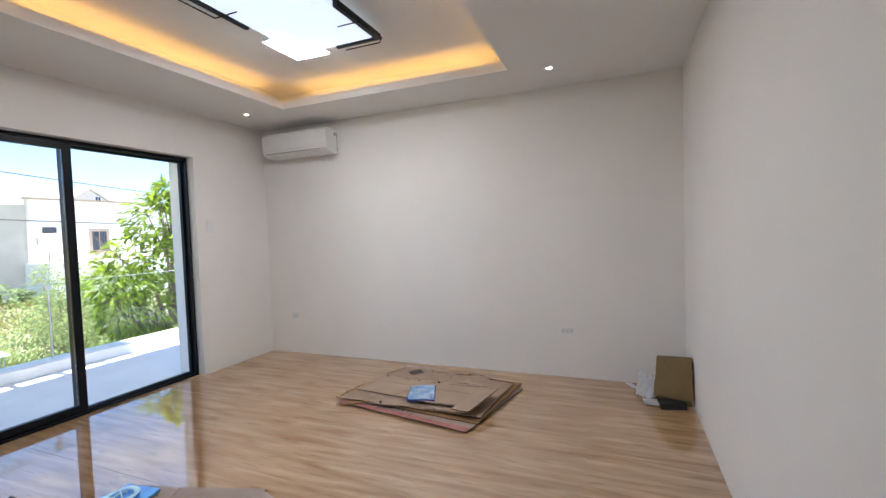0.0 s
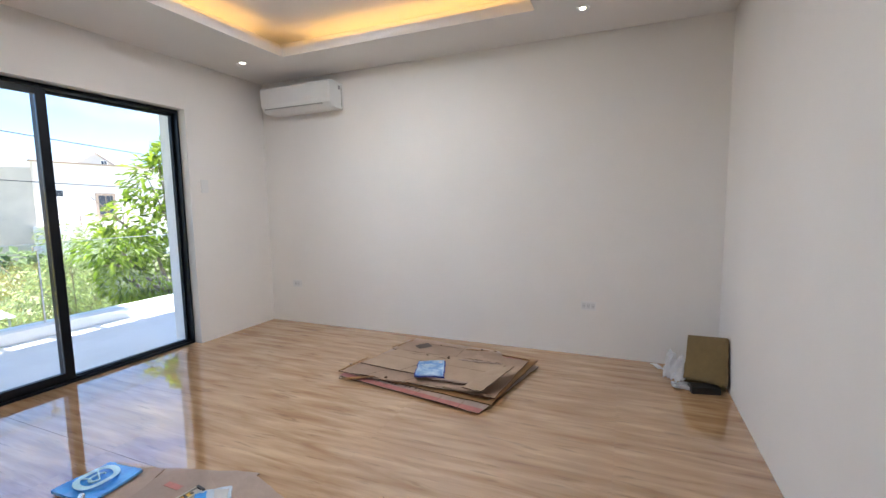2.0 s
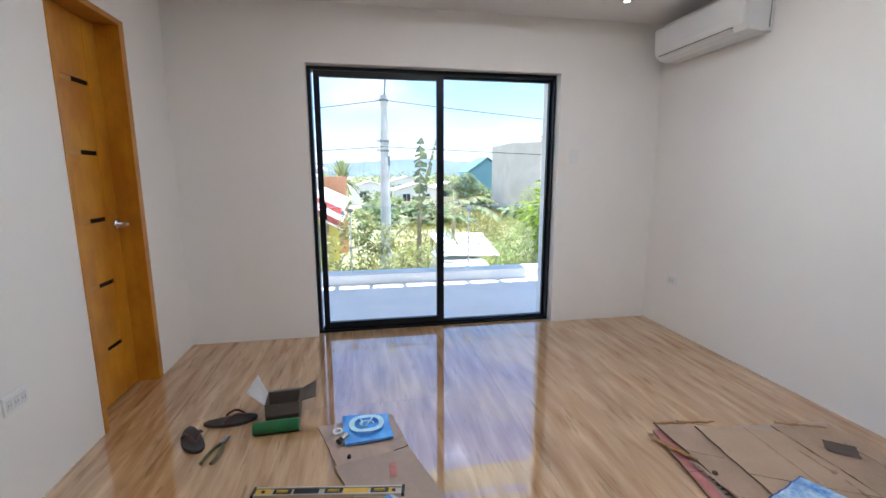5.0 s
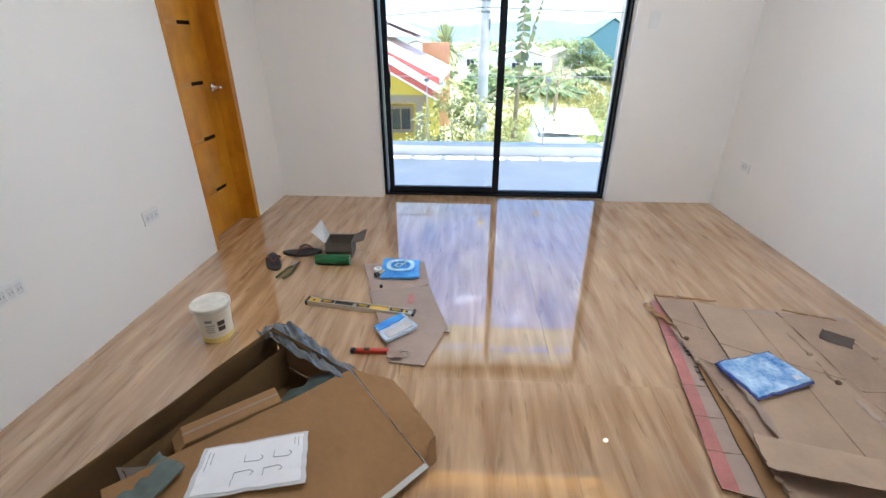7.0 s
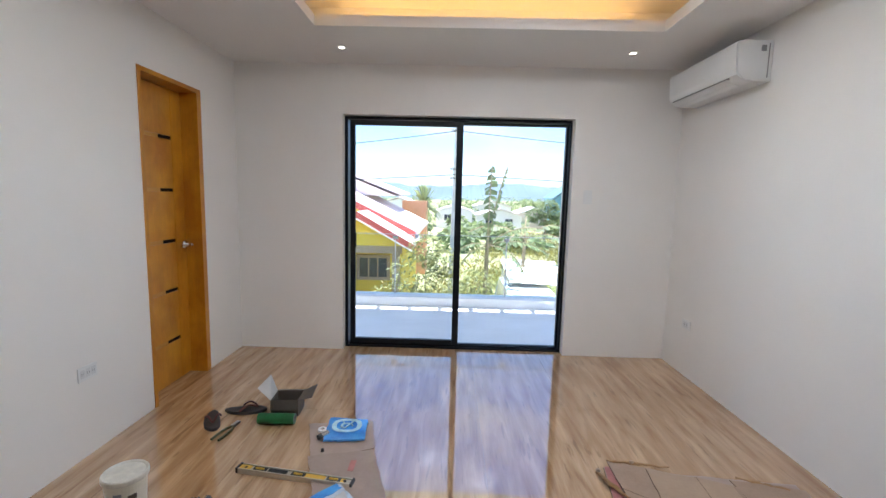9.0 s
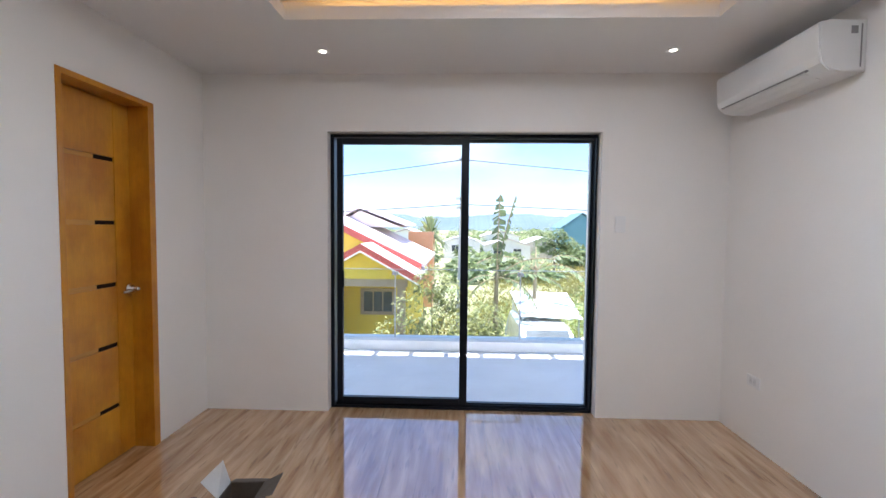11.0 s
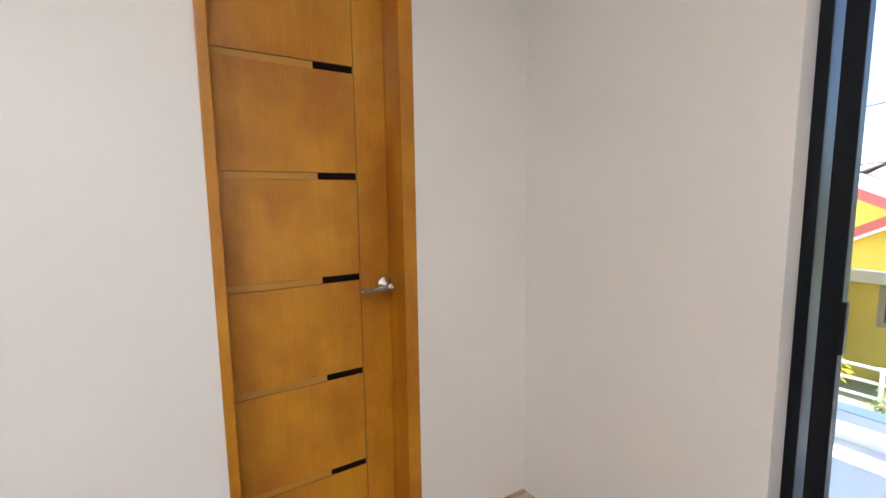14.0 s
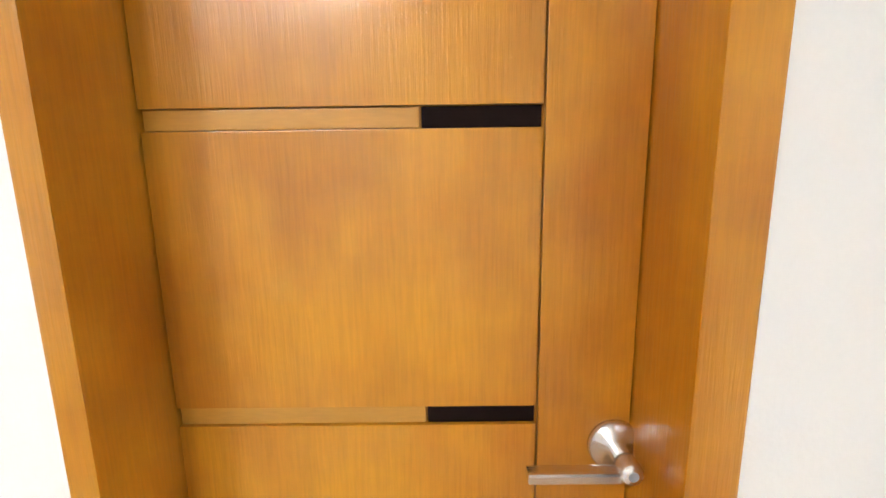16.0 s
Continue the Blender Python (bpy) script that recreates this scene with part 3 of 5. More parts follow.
def outlet(at, rz, holes=3, label="white wall socket plate with three outlets"):
    th = thing("wall_socket", label, "socket", at, rz, "wall sockets")
    w = 0.118
    part("plate", box(-w / 2, w / 2, 0.0, 0.008, -0.037, 0.037, 0.003), WHITE_PLASTIC, th)
    for k in range(holes):
        cx = (k - (holes - 1) / 2) * 0.034
        ins = part("insert", box(cx - 0.014, cx + 0.014, 0.008, 0.0095, -0.022, 0.022, 0.0005, seg=1), INSERT, th)
        for s in (-0.006, 0.006):
            part("pin_hole", box(cx + s - 0.0012, cx + s + 0.0012, 0.0095, 0.0098, -0.006, 0.006), SHADE_PLASTIC, ins)


outlet((XR, 0.637, 0.405), 90)
outlet((XR, 3.57, 0.418), 90, 2, "white wall socket plate near the corner")
outlet((XL, 2.25, 0.447), -90)
outlet((XL, 1.46, 0.45), -90)


def switch(at):
    th = thing("light_switch", "white wall switch plate beside the sliding door", "switch", at, 180)
    part("plate", box(-0.037, 0.037, 0.0, 0.008, -0.059, 0.059, 0.003), WHITE_PLASTIC, th)
    part("rocker", box(-0.018, 0.018, 0.008, 0.011, -0.03, 0.03, 0.001), WHITE_PLASTIC, th)


switch((2.125, YF, 1.425))

# ---- balcony ----
tagged(obj_from("door_threshold", box(0.0, 1.985, YF + 0.18, YO, -0.12, 0.0), BALC), "pale grey threshold outside the sliding door", "threshold", kind="structure")
tagged(obj_from("balcony_floor", box(-3.2, 6.0, YO, 6.0, -0.25, -0.02), BALC), "pale grey painted concrete balcony floor", "floor", kind="structure")
tagged(obj_from("balcony_curb", box(-3.2, 6.0, 5.66, 5.94, -0.02, 0.09, 0.008), CURB), "low white painted concrete curb along the balcony edge", "curb", kind="structure")
RZ, SY0, SY1, PITCH, SLEN, RX1 = 2.78, 5.26, 5.40, 0.392, 0.335, 2.82
bm = bmesh.new()
box(-3.2, 6.0, YO, SY0, RZ, RZ + 0.02, bm=bm)
box(-3.2, RX1, SY1, 5.85, RZ, RZ + 0.02, bm=bm)
prev, x = -3.2, 0.092 + 0.397 - 9 * PITCH
while x < RX1 - 0.3:
    box(prev, x, SY0, SY1, RZ, RZ + 0.02, bm=bm)
    prev, x = x + SLEN, x + PITCH
box(prev, RX1, SY0, SY1, RZ, RZ + 0.02, bm=bm)
tagged(obj_from("balcony_roof", bm, CURB), "white balcony roof with a row of open slots", "roof", kind="structure")


def glass_rail():
    th = thing("glass_railing", "clear frameless glass balcony railing on the white curb", "railing", (0, 5.80, 0.09), kind="structure")
    xs = [-2.69, -1.23, 0.23, 1.69, 3.15, 4.61]
    for a, b in zip(xs, xs[1:]):
        g = part("pane", box(a + 0.008, b - 0.008, -0.005, 0.005, 0.0, 0.805, 0.002), RAIL_GLASS, th)
        g.visible_shadow = False
    for a in xs:
        part("clamp", box(a - 0.035, a + 0.035, -0.016, 0.016, 0.74, 0.785, 0.004), SATIN, th, "small metal glass clamp")
        part("edge_trim", box(a - 0.007, a + 0.007, -0.006, 0.006, 0.0, 0.74), CLEAR_BAG, th)
    part("top_edge", box(-2.68, 4.60, -0.006, 0.006, 0.805, 0.812), CLEAR_BAG, th)


glass_rail()
scrap = thing("plastic_scrap", "small pale scrap of plastic on the balcony floor", "scrap", (-0.05, 5.05, -0.02))
part("film", sheet([(0, 0, 0), (0.04, 0.01, 0), (0.035, 0.04, 0.004), (0.0, 0.03, 0)], 0.002, 0.004, 3), PAPER, scrap)

# ---- outdoors ----
GZ = -3.2
SOIL = mat("ground_soil", (0.36, 0.32, 0.18), 0.95, var=0.5, scale=0.35, dark=(0.20, 0.23, 0.10), bump=0.5, bscale=3)
YELLOW_WALL = mat("yellow_wall", (0.80, 0.58, 0.09), 0.8, var=0.1, scale=1.0)
TAN = mat("tan_trim", (0.42, 0.32, 0.24), 0.8, var=0.12)
RED_TRIM = mat("red_trim", (0.48, 0.10, 0.08), 0.6, var=0.15)
ROOF_PALE = mat("pale_roof", (0.78, 0.68, 0.66), 0.45, var=0.12, scale=1.5)
ORANGE_WALL = mat("orange_wall", (0.66, 0.34, 0.20), 0.8, var=0.1)
WHITE_WALL = mat("white_house_wall", (0.84, 0.82, 0.79), 0.8, var=0.08, scale=0.7)
GREY_WALL = mat("grey_house_wall", (0.69, 0.62, 0.54), 0.85, var=0.12, scale=0.7)
BLUE_WALL = mat("blue_sheet", (0.24, 0.46, 0.52), 0.7, var=0.12)
BLUE_ROOF = mat("blue_roof_sheet", (0.15, 0.26, 0.28), 0.7, var=0.15)
DARK_GLASS = mat("dark_window_glass", (0.05, 0.06, 0.08), 0.1, var=0.2)
SCREEN_GLASS = mat("windscreen_glass", (0.13, 0.14, 0.15), 0.06, var=0.25, scale=3)
CONCRETE = mat("pole_concrete", (0.60, 0.59, 0.56), 0.9, var=0.2, scale=3)
CABLE = mat("cable_black", (0.03, 0.03, 0.035), 0.6)
TARP = mat("white_tarp", (0.80, 0.80, 0.80), 0.6, var=0.08, scale=2)
VAN_PAINT = mat("van_white_paint", (0.78, 0.79, 0.80), 0.25, var=0.03, coat=0.6)
TYRE = mat("tyre", (0.03, 0.03, 0.03), 0.8)
BARK = mat("bark", (0.24, 0.19, 0.13), 0.9, var=0.35, scale=6, bump=0.5, bscale=30)
DRY = mat("dry_stem", (0.36, 0.28, 0.17), 0.9, var=0.35, scale=6)
# blue of the distant air is mixed into the mountains' base colour
MOUNT = mat("mountain_painted_haze", (0.12, 0.17, 0.225), 1.0, var=0.15, scale=0.01)
LEAF_MANGO = leaf_mat("leaf_mango", (0.24, 0.36, 0.05), 0.55)
LEAF_BUSH = leaf_mat("leaf_bush", (0.34, 0.37, 0.22), 0.5)
LEAF_FEATHER = leaf_mat("leaf_feathery", (0.33, 0.41, 0.19), 0.4)
LEAF_BANANA = leaf_mat("leaf_banana", (0.19, 0.25, 0.14), 0.35)
LEAF_FAR = leaf_mat("leaf_far", (0.22, 0.29, 0.16), 0.3)
LEAF_FLOWER = leaf_mat("leaf_yellow", (0.42, 0.36, 0.03), 0.4)
GRASS = leaf_mat("dry_grass", (0.38, 0.36, 0.16), 0.4)

bm = bmesh.new()
vs = [bm.verts.new(p) for p in ((-1500, -60, GZ), (1500, -60, GZ), (1500, 2500, GZ), (-1500, 2500, GZ))]
bm.faces.new(vs)
tagged(obj_from("ground", bm, SOIL), "dry grassy soil of the neighbourhood below the balcony", "ground", kind="structure")
# lower storey under the room
wall("wall_lower_storey", [(-3.0, 6.0, YB - 0.4, YO - 0.02, GZ, -0.26)], CURB, "plain white lower storey of the house")


def leaves(centres, n, size, rs, slim=0.4, droop=0.2):
    """Loose pointed leaves in clumps (centre, radii); each leaf is bent along its middle."""
    verts, faces = [], []
    for (cx, cy, cz, rx, ry, rz) in centres:
        for _ in range(n):
            a, u = rs.uniform(0, 2 * math.pi), rs.uniform(-1, 1)
            r = rs.uniform(0.45, 1.0) ** 0.6
            s = math.sqrt(1 - u * u)
            p = Vector((cx + rx * r * s * math.cos(a), cy + ry * r * s * math.sin(a), cz + rz * r * u))
            d = Vector((math.cos(a) * s + rs.uniform(-.6, .6), math.sin(a) * s + rs.uniform(-.6, .6), u * 0.5 + rs.uniform(-.5, .4) - droop)).normalized()
            side = d.cross(Vector((rs.uniform(-.4, .4), rs.uniform(-.4, .4), 1))).normalized()
            L = size * rs.uniform(0.6, 1.25)
            W = L * slim * 0.5
            up = side.cross(d) * L * 0.08
            k = len(verts)
            verts += [p, p + d * L * .45 + side * W + up, p + d * L - up * 2, p + d * L * .45 - side * W + up]
            faces += [(k, k + 1, k + 2), (k, k + 2, k + 3)]
    return verts, faces


def leaf_part(name, vf, material, parent, label=""):
    me = bpy.data.meshes.new(name)
    me.from_pydata([tuple(v) for v in vf[0]], [], vf[1])
    me.materials.append(material)
    ob = new(name, me)
    ob.parent = parent
    if label:
        tagged(ob, label=label)
    return ob


def tree(name, label, at, trunk_h, clumps, n, size, material, slim=0.4, r=0.09, seed=3, stem=None):
    th = thing(name, label, "tree" if "tree" in name else "plant", at)
    rs = random.Random(seed)
    bm = rod((0, 0, 0), (0.05, 0.03, trunk_h), r, r * 0.6, 8)
    for c in clumps:
        rod((0.05, 0.03, trunk_h * 0.9), (c[0], c[1], c[2]), r * 0.5, r * 0.12, 6, bm)
        for _ in range(3):
            q = (c[0] + rs.uniform(-1, 1) * c[3] * .8, c[1] + rs.uniform(-1, 1) * c[4] * .8, c[2] + rs.uniform(-.6, .9) * c[5])
            rod((c[0] * .7, c[1] * .7, trunk_h * .9 + (c[2] - trunk_h * .9) * .7), q, r * 0.2, r * 0.05, 5, bm)
    part("trunk", bm, stem or BARK, th)
    leaf_part("crown", leaves(clumps, n, size, rs, slim), material, th)
    return th


# leafy mango tree by the balcony's end
tree("mango_tree", "leafy green mango tree close to the balcony", (5.3, 9.0, GZ), 2.6,
     [(0.0, 0, 4.9, .75, .7, .6), (-0.5, 0.0, 4.2, .8, .7, .55), (-1.05, -.1, 3.7, .65, .6, .42), (0.3, .1, 3.8, .9, .8, .7), (-.35, .1, 3.1, .8, .7, .6), (.5, 0, 2.9, .8, .8, .6), (-.95, 0, 3.15, .35, .4, .45), (0.15, 0, 5.45, .35, .35, .3), (.9, .1, 4.6, .7, .6, .6), (1.1, 0, 3.7, .8, .7, .7), (1.2, .1, 2.9, .8, .7, .6), (-.1, -.2, 2.5, .8, .6, .5)],
     320, 0.21, LEAF_MANGO, 0.36, 0.11, 11)
# pale bush in front of the pole, airy and twiggy
tree("flowering_bush", "airy grey-green bush below the utility pole", (0.2, 13.0, GZ), 1.2,
     [(-.9, 0, 1.4, .8, .7, .7), (-.3, .2, 2.2, .8, .7, .7), (.5, 0, 1.6, .8, .7, .8), (0.0, .3, 3.0, .5, .5, .5), (1.1, .1, 1.3, .7, .6, .7), (.6, .4, 2.6, .5, .5, .5), (-1.4, 0, .8, .6, .6, .6), (1.6, 0, .7, .6, .5, .6)],
     420, 0.14, LEAF_BUSH, 0.5, 0.05, 21, DRY)
tree("garden_bush", "leafy bush with pale flowers beside the fence", (1.7, 12.3, GZ), 1.0,
     [(0, 0, 1.3, .7, .6, .7), (.5, .2, .9, .6, .5, .6), (-.5, 0, 1.7, .5, .5, .5), (.1, .3, 2.1, .45, .45, .45)], 380, 0.14, LEAF_BUSH, 0.5, 0.04, 22, DRY)
tree("yellow_bush", "small bush with yellow flowers by the house", (-3.2, 13.9, GZ), 0.7,
     [(0, 0, 1.3, .55, .5, .5), (.35, 0, .9, .5, .5, .4)], 170, 0.16, LEAF_FLOWER, 0.6, 0.03, 23)
# round dark tree beyond the lot
tree("far_tree", "round dark green tree far beyond the vacant lot", (10.0, 42, GZ), 2.4,
     [(0, 0, 3.6, 1.2, 1, .6), (1.1, .2, 3.3, 1.0, .9, .6), (-.9, 0, 3.2, .9, .9, .6), (.3, 0, 4.1, .8, .8, .4), (1.6, 0, 2.9, .8, .8, .5), (-.2, 0, 2.7, 1.2, 1, .5)], 300, 0.26, LEAF_FAR, 0.6, 0.12, 31)
# feathery shrubs in the lot
for k, (x, y, s) in enumerate([(6.0, 14.0, 1.0), (6.6, 15.6, 1.15), (5.8, 11.2, .75), (7.6, 14.6, 1.05), (6.7, 12.4, .8), (8.8, 16.2, 1.0), (7.2, 11.4, .7), (9.8, 13.6, .9), (9.6, 20.0, 1.0), (11.4, 21.5, 1.0), (7.6, 18.2, .8)]):
    tree("feathery_tree", "pale feathery green shrub tree in the vacant lot", (x, y, GZ), 1.3 * s,
         [(0, 0, 2.6 * s, 1.0 * s, .9 * s, .6 * s), (.6 * s, .2, 1.9 * s, .9 * s, .8 * s, .5 * s), (-.6 * s, 0, 2.0 * s, .9 * s, .8 * s, .5 * s), (.1, .2, 3.2 * s, .5 * s, .5 * s, .4 * s), (0, 0, 1.2 * s, 1.0 * s, .9 * s, .6 * s)],
         330, 0.13, LEAF_FEATHER, 0.35, 0.05, 40 + k)


def banana(at, seed, leafs):
    th = thing("banana_plant", "tall banana plant with torn drooping leaves", "plant", at)
    rs = random.Random(seed)
    part("trunk", rod((0, 0, 0), (.05, 0, 3.2), .11, .06, 10), DRY, th)
    for (az, lift, L, curl) in leafs:
        verts, faces = [], []
        d = Vector((math.cos(radians(az)), math.sin(radians(az)), 0))
        side = Vector((-d.y, d.x, 0))
        n = 22
        pts = []
        p, ang = Vector((.05, 0, 3.0)), radians(lift)
        for i in range(n + 1):
            pts.append((p.copy(), ang))
            p = p + (d * math.cos(ang) + Vector((0, 0, math.sin(ang)))) * (L / n)
            ang -= radians(curl) / n
        for i in range(3, n):
            w = 0.21 * math.sin(math.pi * (i - 2) / (n - 1)) ** 0.6 * L / 2.2
            for sg in (1, -1):
                a, b = pts[i][0], pts[i + 1][0]
                b = a + (b - a) * rs.uniform(.55, .98)
                drop = Vector((0, 0, -w * rs.uniform(.25, .9)))
                tip = side * sg * w * rs.uniform(.6, 1.0)
                k = len(verts)
                verts += [a, b, b + tip + drop + (b - a) * .7, a + tip + drop + (b - a) * .7]
                faces += [(k, k + 1, k + 2, k + 3)]
        lf = leaf_part("leaf", (verts, faces), LEAF_BANANA, th)
        bm = bmesh.new()
        for i in range(0, n, 2):
            rod(pts[i][0], pts[min(i + 2, n)][0], .022, .018, 5, bm)
        part("midrib", bm, DRY, lf)


banana((2.15, 14.6, GZ), 5, [(70, 88, 2.7, 8), (10, 82, 2.7, 10), (-10, 48, 2.0, 60), (200, 25, 1.5, 95), (5, 22, 2.2, 60), (170, -10, 1.2, 60), (-40, 10, 1.8, 80)])
banana((3.8, 17.0, GZ), 6, [(20, 50, 2.4, 90), (180, 45, 2.4, 80), (80, 60, 2.0, 70), (-40, 35, 2.3, 90), (240, 40, 2.0, 90)])


def palm(at, h):
    th = thing("palm_tree", "small spiky palm tree beyond the roofs", "tree", at)
    part("trunk", rod((0, 0, 0), (0, 0, h), .2, .14, 8), BARK, th)
    rs = random.Random(9)
    verts, faces = [], []
    for k in range(60):
        az, el = rs.uniform(0, 6.28), rs.uniform(-.6, 1.3)
        d = Vector((math.cos(az) * math.cos(el), math.sin(az) * math.cos(el), math.sin(el)))
        s = d.cross(Vector((0, 0, 1))).normalized() * .07
        o = Vector((0, 0, h))
        i = len(verts)
        verts += [o + s, o + d * 1.1 + s - Vector((0, 0, .05)), o + d * 1.6 - Vector((0, 0, .3)), o + d * 1.1 - s - Vector((0, 0, .05)), o - s]
        faces += [(i, i + 1, i + 2, i + 3, i + 4)]
    leaf_part("crown", (verts, faces), LEAF_BANANA, th)


palm((-0.7, 27.0, GZ), 4.2)


def gable(x0, x1, y0, y1, ze, zr, xr, over=0.25, thick=0.14):
    """A roof of two slopes whose ridge runs along y at xr."""
    bm = bmesh.new()
    slab([(x0 - over, y0, ze), (xr, y0, zr), (xr, y1, zr), (x0 - over, y1, ze)], thick, bm)
    slab([(xr, y0, zr), (x1 + over, y0, ze), (x1 + over, y1, ze), (xr, y1, zr)], thick, bm)
    return bm


def prism(x0, x1, y0, y1, ze, zr, xr):
    bm = bmesh.new()
    a = [bm.verts.new(p) for p in ((x0, y0, ze), (x1, y0, ze), (xr, y0, zr))]
    b = [bm.verts.new(p) for p in ((x0, y1, ze), (x1, y1, ze), (xr, y1, zr))]
    bm.faces.new(a)
    bm.faces.new(b[::-1])
    for k in range(3):
        bm.faces.new((a[k], a[(k + 1) % 3], b[(k + 1) % 3], b[k]))
    return bm


def win(parent, x0, x1, z0, z1, y, fw=0.09, bars=1, trim=None):
    w = part("window", box(x0, x1, y - 0.02, y, z0, z1), DARK_GLASS, parent, "dark glass window")
    bm = bmesh.new()
    for s in ((x0 - fw, x1 + fw, z1, z1 + fw), (x0 - fw, x1 + fw, z0 - fw, z0), (x0 - fw, x0, z0, z1), (x1, x1 + fw, z0, z1)):
        box(s[0], s[1], y - 0.06, y + 0.01, s[2], s[3], bm=bm)
    part("frame", bm, trim or TAN, w)
    for k in range(bars):
        cx = x0 + (x1 - x0) * (k + 1) / (bars + 1)
        part("mullion", box(cx - .02, cx + .02, y - .045, y - .02, z0, z1), trim or TAN, w)


def yellow_house():
    th = thing("yellow_house", "yellow house with red-trimmed pale roofs and a porch", "house", (0, 0, GZ))
    o = -GZ
    part("wall", box(-9, -0.9, 16.6, 24, 0, -0.35 + o), YELLOW_WALL, th)
    part("upper_wall", box(-9, -2.6, 18.0, 24, -0.35 + o, 0.9 + o), YELLOW_WALL, th)
    part("gable_wall", prism(-3.9, -0.6, 15.2, 16.6, -.35 + o, .62 + o, -2.25), YELLOW_WALL, th, "bright yellow gable")
    part("porch_beam", box(-3.75, -.75, 15.25, 15.5, -.62 + o, -.34 + o), TAN, th)
    for x in (-3.35, -.95):
        part("porch_post", box(x - .13, x + .13, 15.25, 15.5, 0, -.62 + o), TAN, th)
    part("side_wall", box(-4.4, -3.5, 15.4, 16.6, 0, -.35 + o), YELLOW_WALL, th)
    part("roof", gable(-3.95, -.55, 14.95, 19.0, -.38 + o, .72 + o, -2.25, .25, .12), ROOF_PALE, th, "pale sunlit roof")
    for s in (-1, 1):
        xe = -2.25 + s * 1.98
        bm = bmesh.new()
        slab([(-2.25, 14.86, .60 + o), (xe, 14.86, -.50 + o), (xe, 14.95, -.50 + o), (-2.25, 14.95, .60 + o)], .24, bm)
        part("fascia", bm, RED_TRIM, th, "red fascia board")
        bm = bmesh.new()
        slab([(-2.25, 14.84, .56 + o), (xe, 14.84, -.54 + o), (xe, 14.93, -.54 + o), (-2.25, 14.93, .56 + o)], .06, bm)
        part("soffit", bm, WHITE_WALL, th)
    part("upper_roof", gable(-8.6, -.5, 16.9, 24.5, -.1 + o, 2.1 + o, -4.9, .2, .12), ROOF_PALE, th, "pale sunlit roof")
    part("upper_gable", prism(-8.2, -1.2, 17.2, 18.0, .1 + o, 1.95 + o, -4.9), YELLOW_WALL, th)
    bm = bmesh.new()
    slab([(-4.9, 16.8, 1.95 + o), (-.4, 16.8, -.22 + o), (-.4, 16.9, -.22 + o), (-4.9, 16.9, 1.95 + o)], .26, bm)
    part("upper_fascia", bm, RED_TRIM, th, "red fascia board")
    part("top_roof", gable(-5.0, -1.6, 20.5, 25, 1.45 + o, 2.25 + o, -3.6, .2, .12), ROOF_PALE, th, "pale sunlit roof")
    part("top_gable", prism(-4.9, -1.7, 20.8, 24.6, 1.4 + o, 2.15 + o, -3.6), ROOF_PALE, th)
    win(th, -2.5, -1.45, -1.72 + o, -.98 + o, 16.6, .12, 2)
    win(th, -4.75, -4.05, .35 + o, 1.0 + o, 17.2, .1, 1)
    part("annex", box(-1.9, -.5, 25.6, 27.5, 0, 1.15 + o), ORANGE_WALL, th, "orange wall")
    part("gutter", box(-.42, -.30, 14.9, 19.0, -.48 + o, -.38 + o), RED_TRIM, th)


yellow_house()
box_th = thing("mail_box", "white box with a dark top on the porch wall", "box", (-3.05, 15.3, -1.75))
part("body", box(-.12, .12, -.1, .1, 0, .3, .01), WHITE_PLASTIC, box_th)
part("lid", box(-.13, .13, -.12, .12, .3, .42, .02), DARK_BOX, box_th)
part("bracket", box(-.06, .06, -.04, .2, -.06, 0), TAN, box_th)


def fence():
    th = thing("white_fence", "white painted steel fence in front of the yellow house", "fence", (0, 12.9, GZ))
    z1 = -1.72 - GZ
    xs = [-6 + .62 * k for k in range(10)]
    for x in xs:
        part("post", box(x - .03, x + .03, -.03, .03, 0, z1), WHITE_WALL, th)
    for z in (.35, .62, .89, 1.16, z1 - .06):
        part("rail", box(-6, xs[-1], -.015, .015, z, z + .045), WHITE_WALL, th)


fence()


def utility_pole():
    th = thing("utility_pole", "tall concrete utility pole with a street lamp and wires", "pole", (1.1, 15.0, GZ))
    h = 3.75 - GZ
    part("shaft", rod((0, 0, 0), (0.05, 0, h), .22, .12, 14), CONCRETE, th)
    for z in (h - .18, h - 1.45, h - 1.75):
        part("band", rod((.04, 0, z), (.04, 0, z + .06), .155, .155, 12), STEEL, th)
        part("insulator", box(-.22, -.10, -.05, .05, z, z + .09, .01), WHITE_WALL, th)
    part("lamp_arm", rod((.05, 0, h - .2), (.12, -.1, h + .85), .03, .025, 8), STEEL, th)
    part("lamp_head", box(.0, .26, -.34, -.06, h + .84, h + .98, .03), WHITE_WALL, th, "white street lamp head")
    part("service_box", box(.10, .2, -.1, .1, h - 2.2, h - 1.9, .01), STEEL, th)


utility_pole()


def wire(p, q, sag, r=0.014):
    th = thing("overhead_cable", "black overhead cable strung from the utility pole", "cable", p, group="overhead cables")
    d = Vector(q) - Vector(p)
    n = 24
    pts = [d * (k / n) - Vector((0, 0, sag * 4 * (k / n) * (1 - k / n))) for k in range(n + 1)]
    part("cable", tube(pts, r, 6), CABLE, th)


wire((1.1, 14.85, 3.58), (-30, 17.0, 3.1), 1.0)
wire((1.15, 14.85, 3.58), (34, 18.0, 2.9), 0.5)
wire((1.1, 14.85, 2.15), (-30, 17.0, 1.7), .45)
wire((1.15, 14.85, 2.15), (34, 18.0, 1.7), .2)


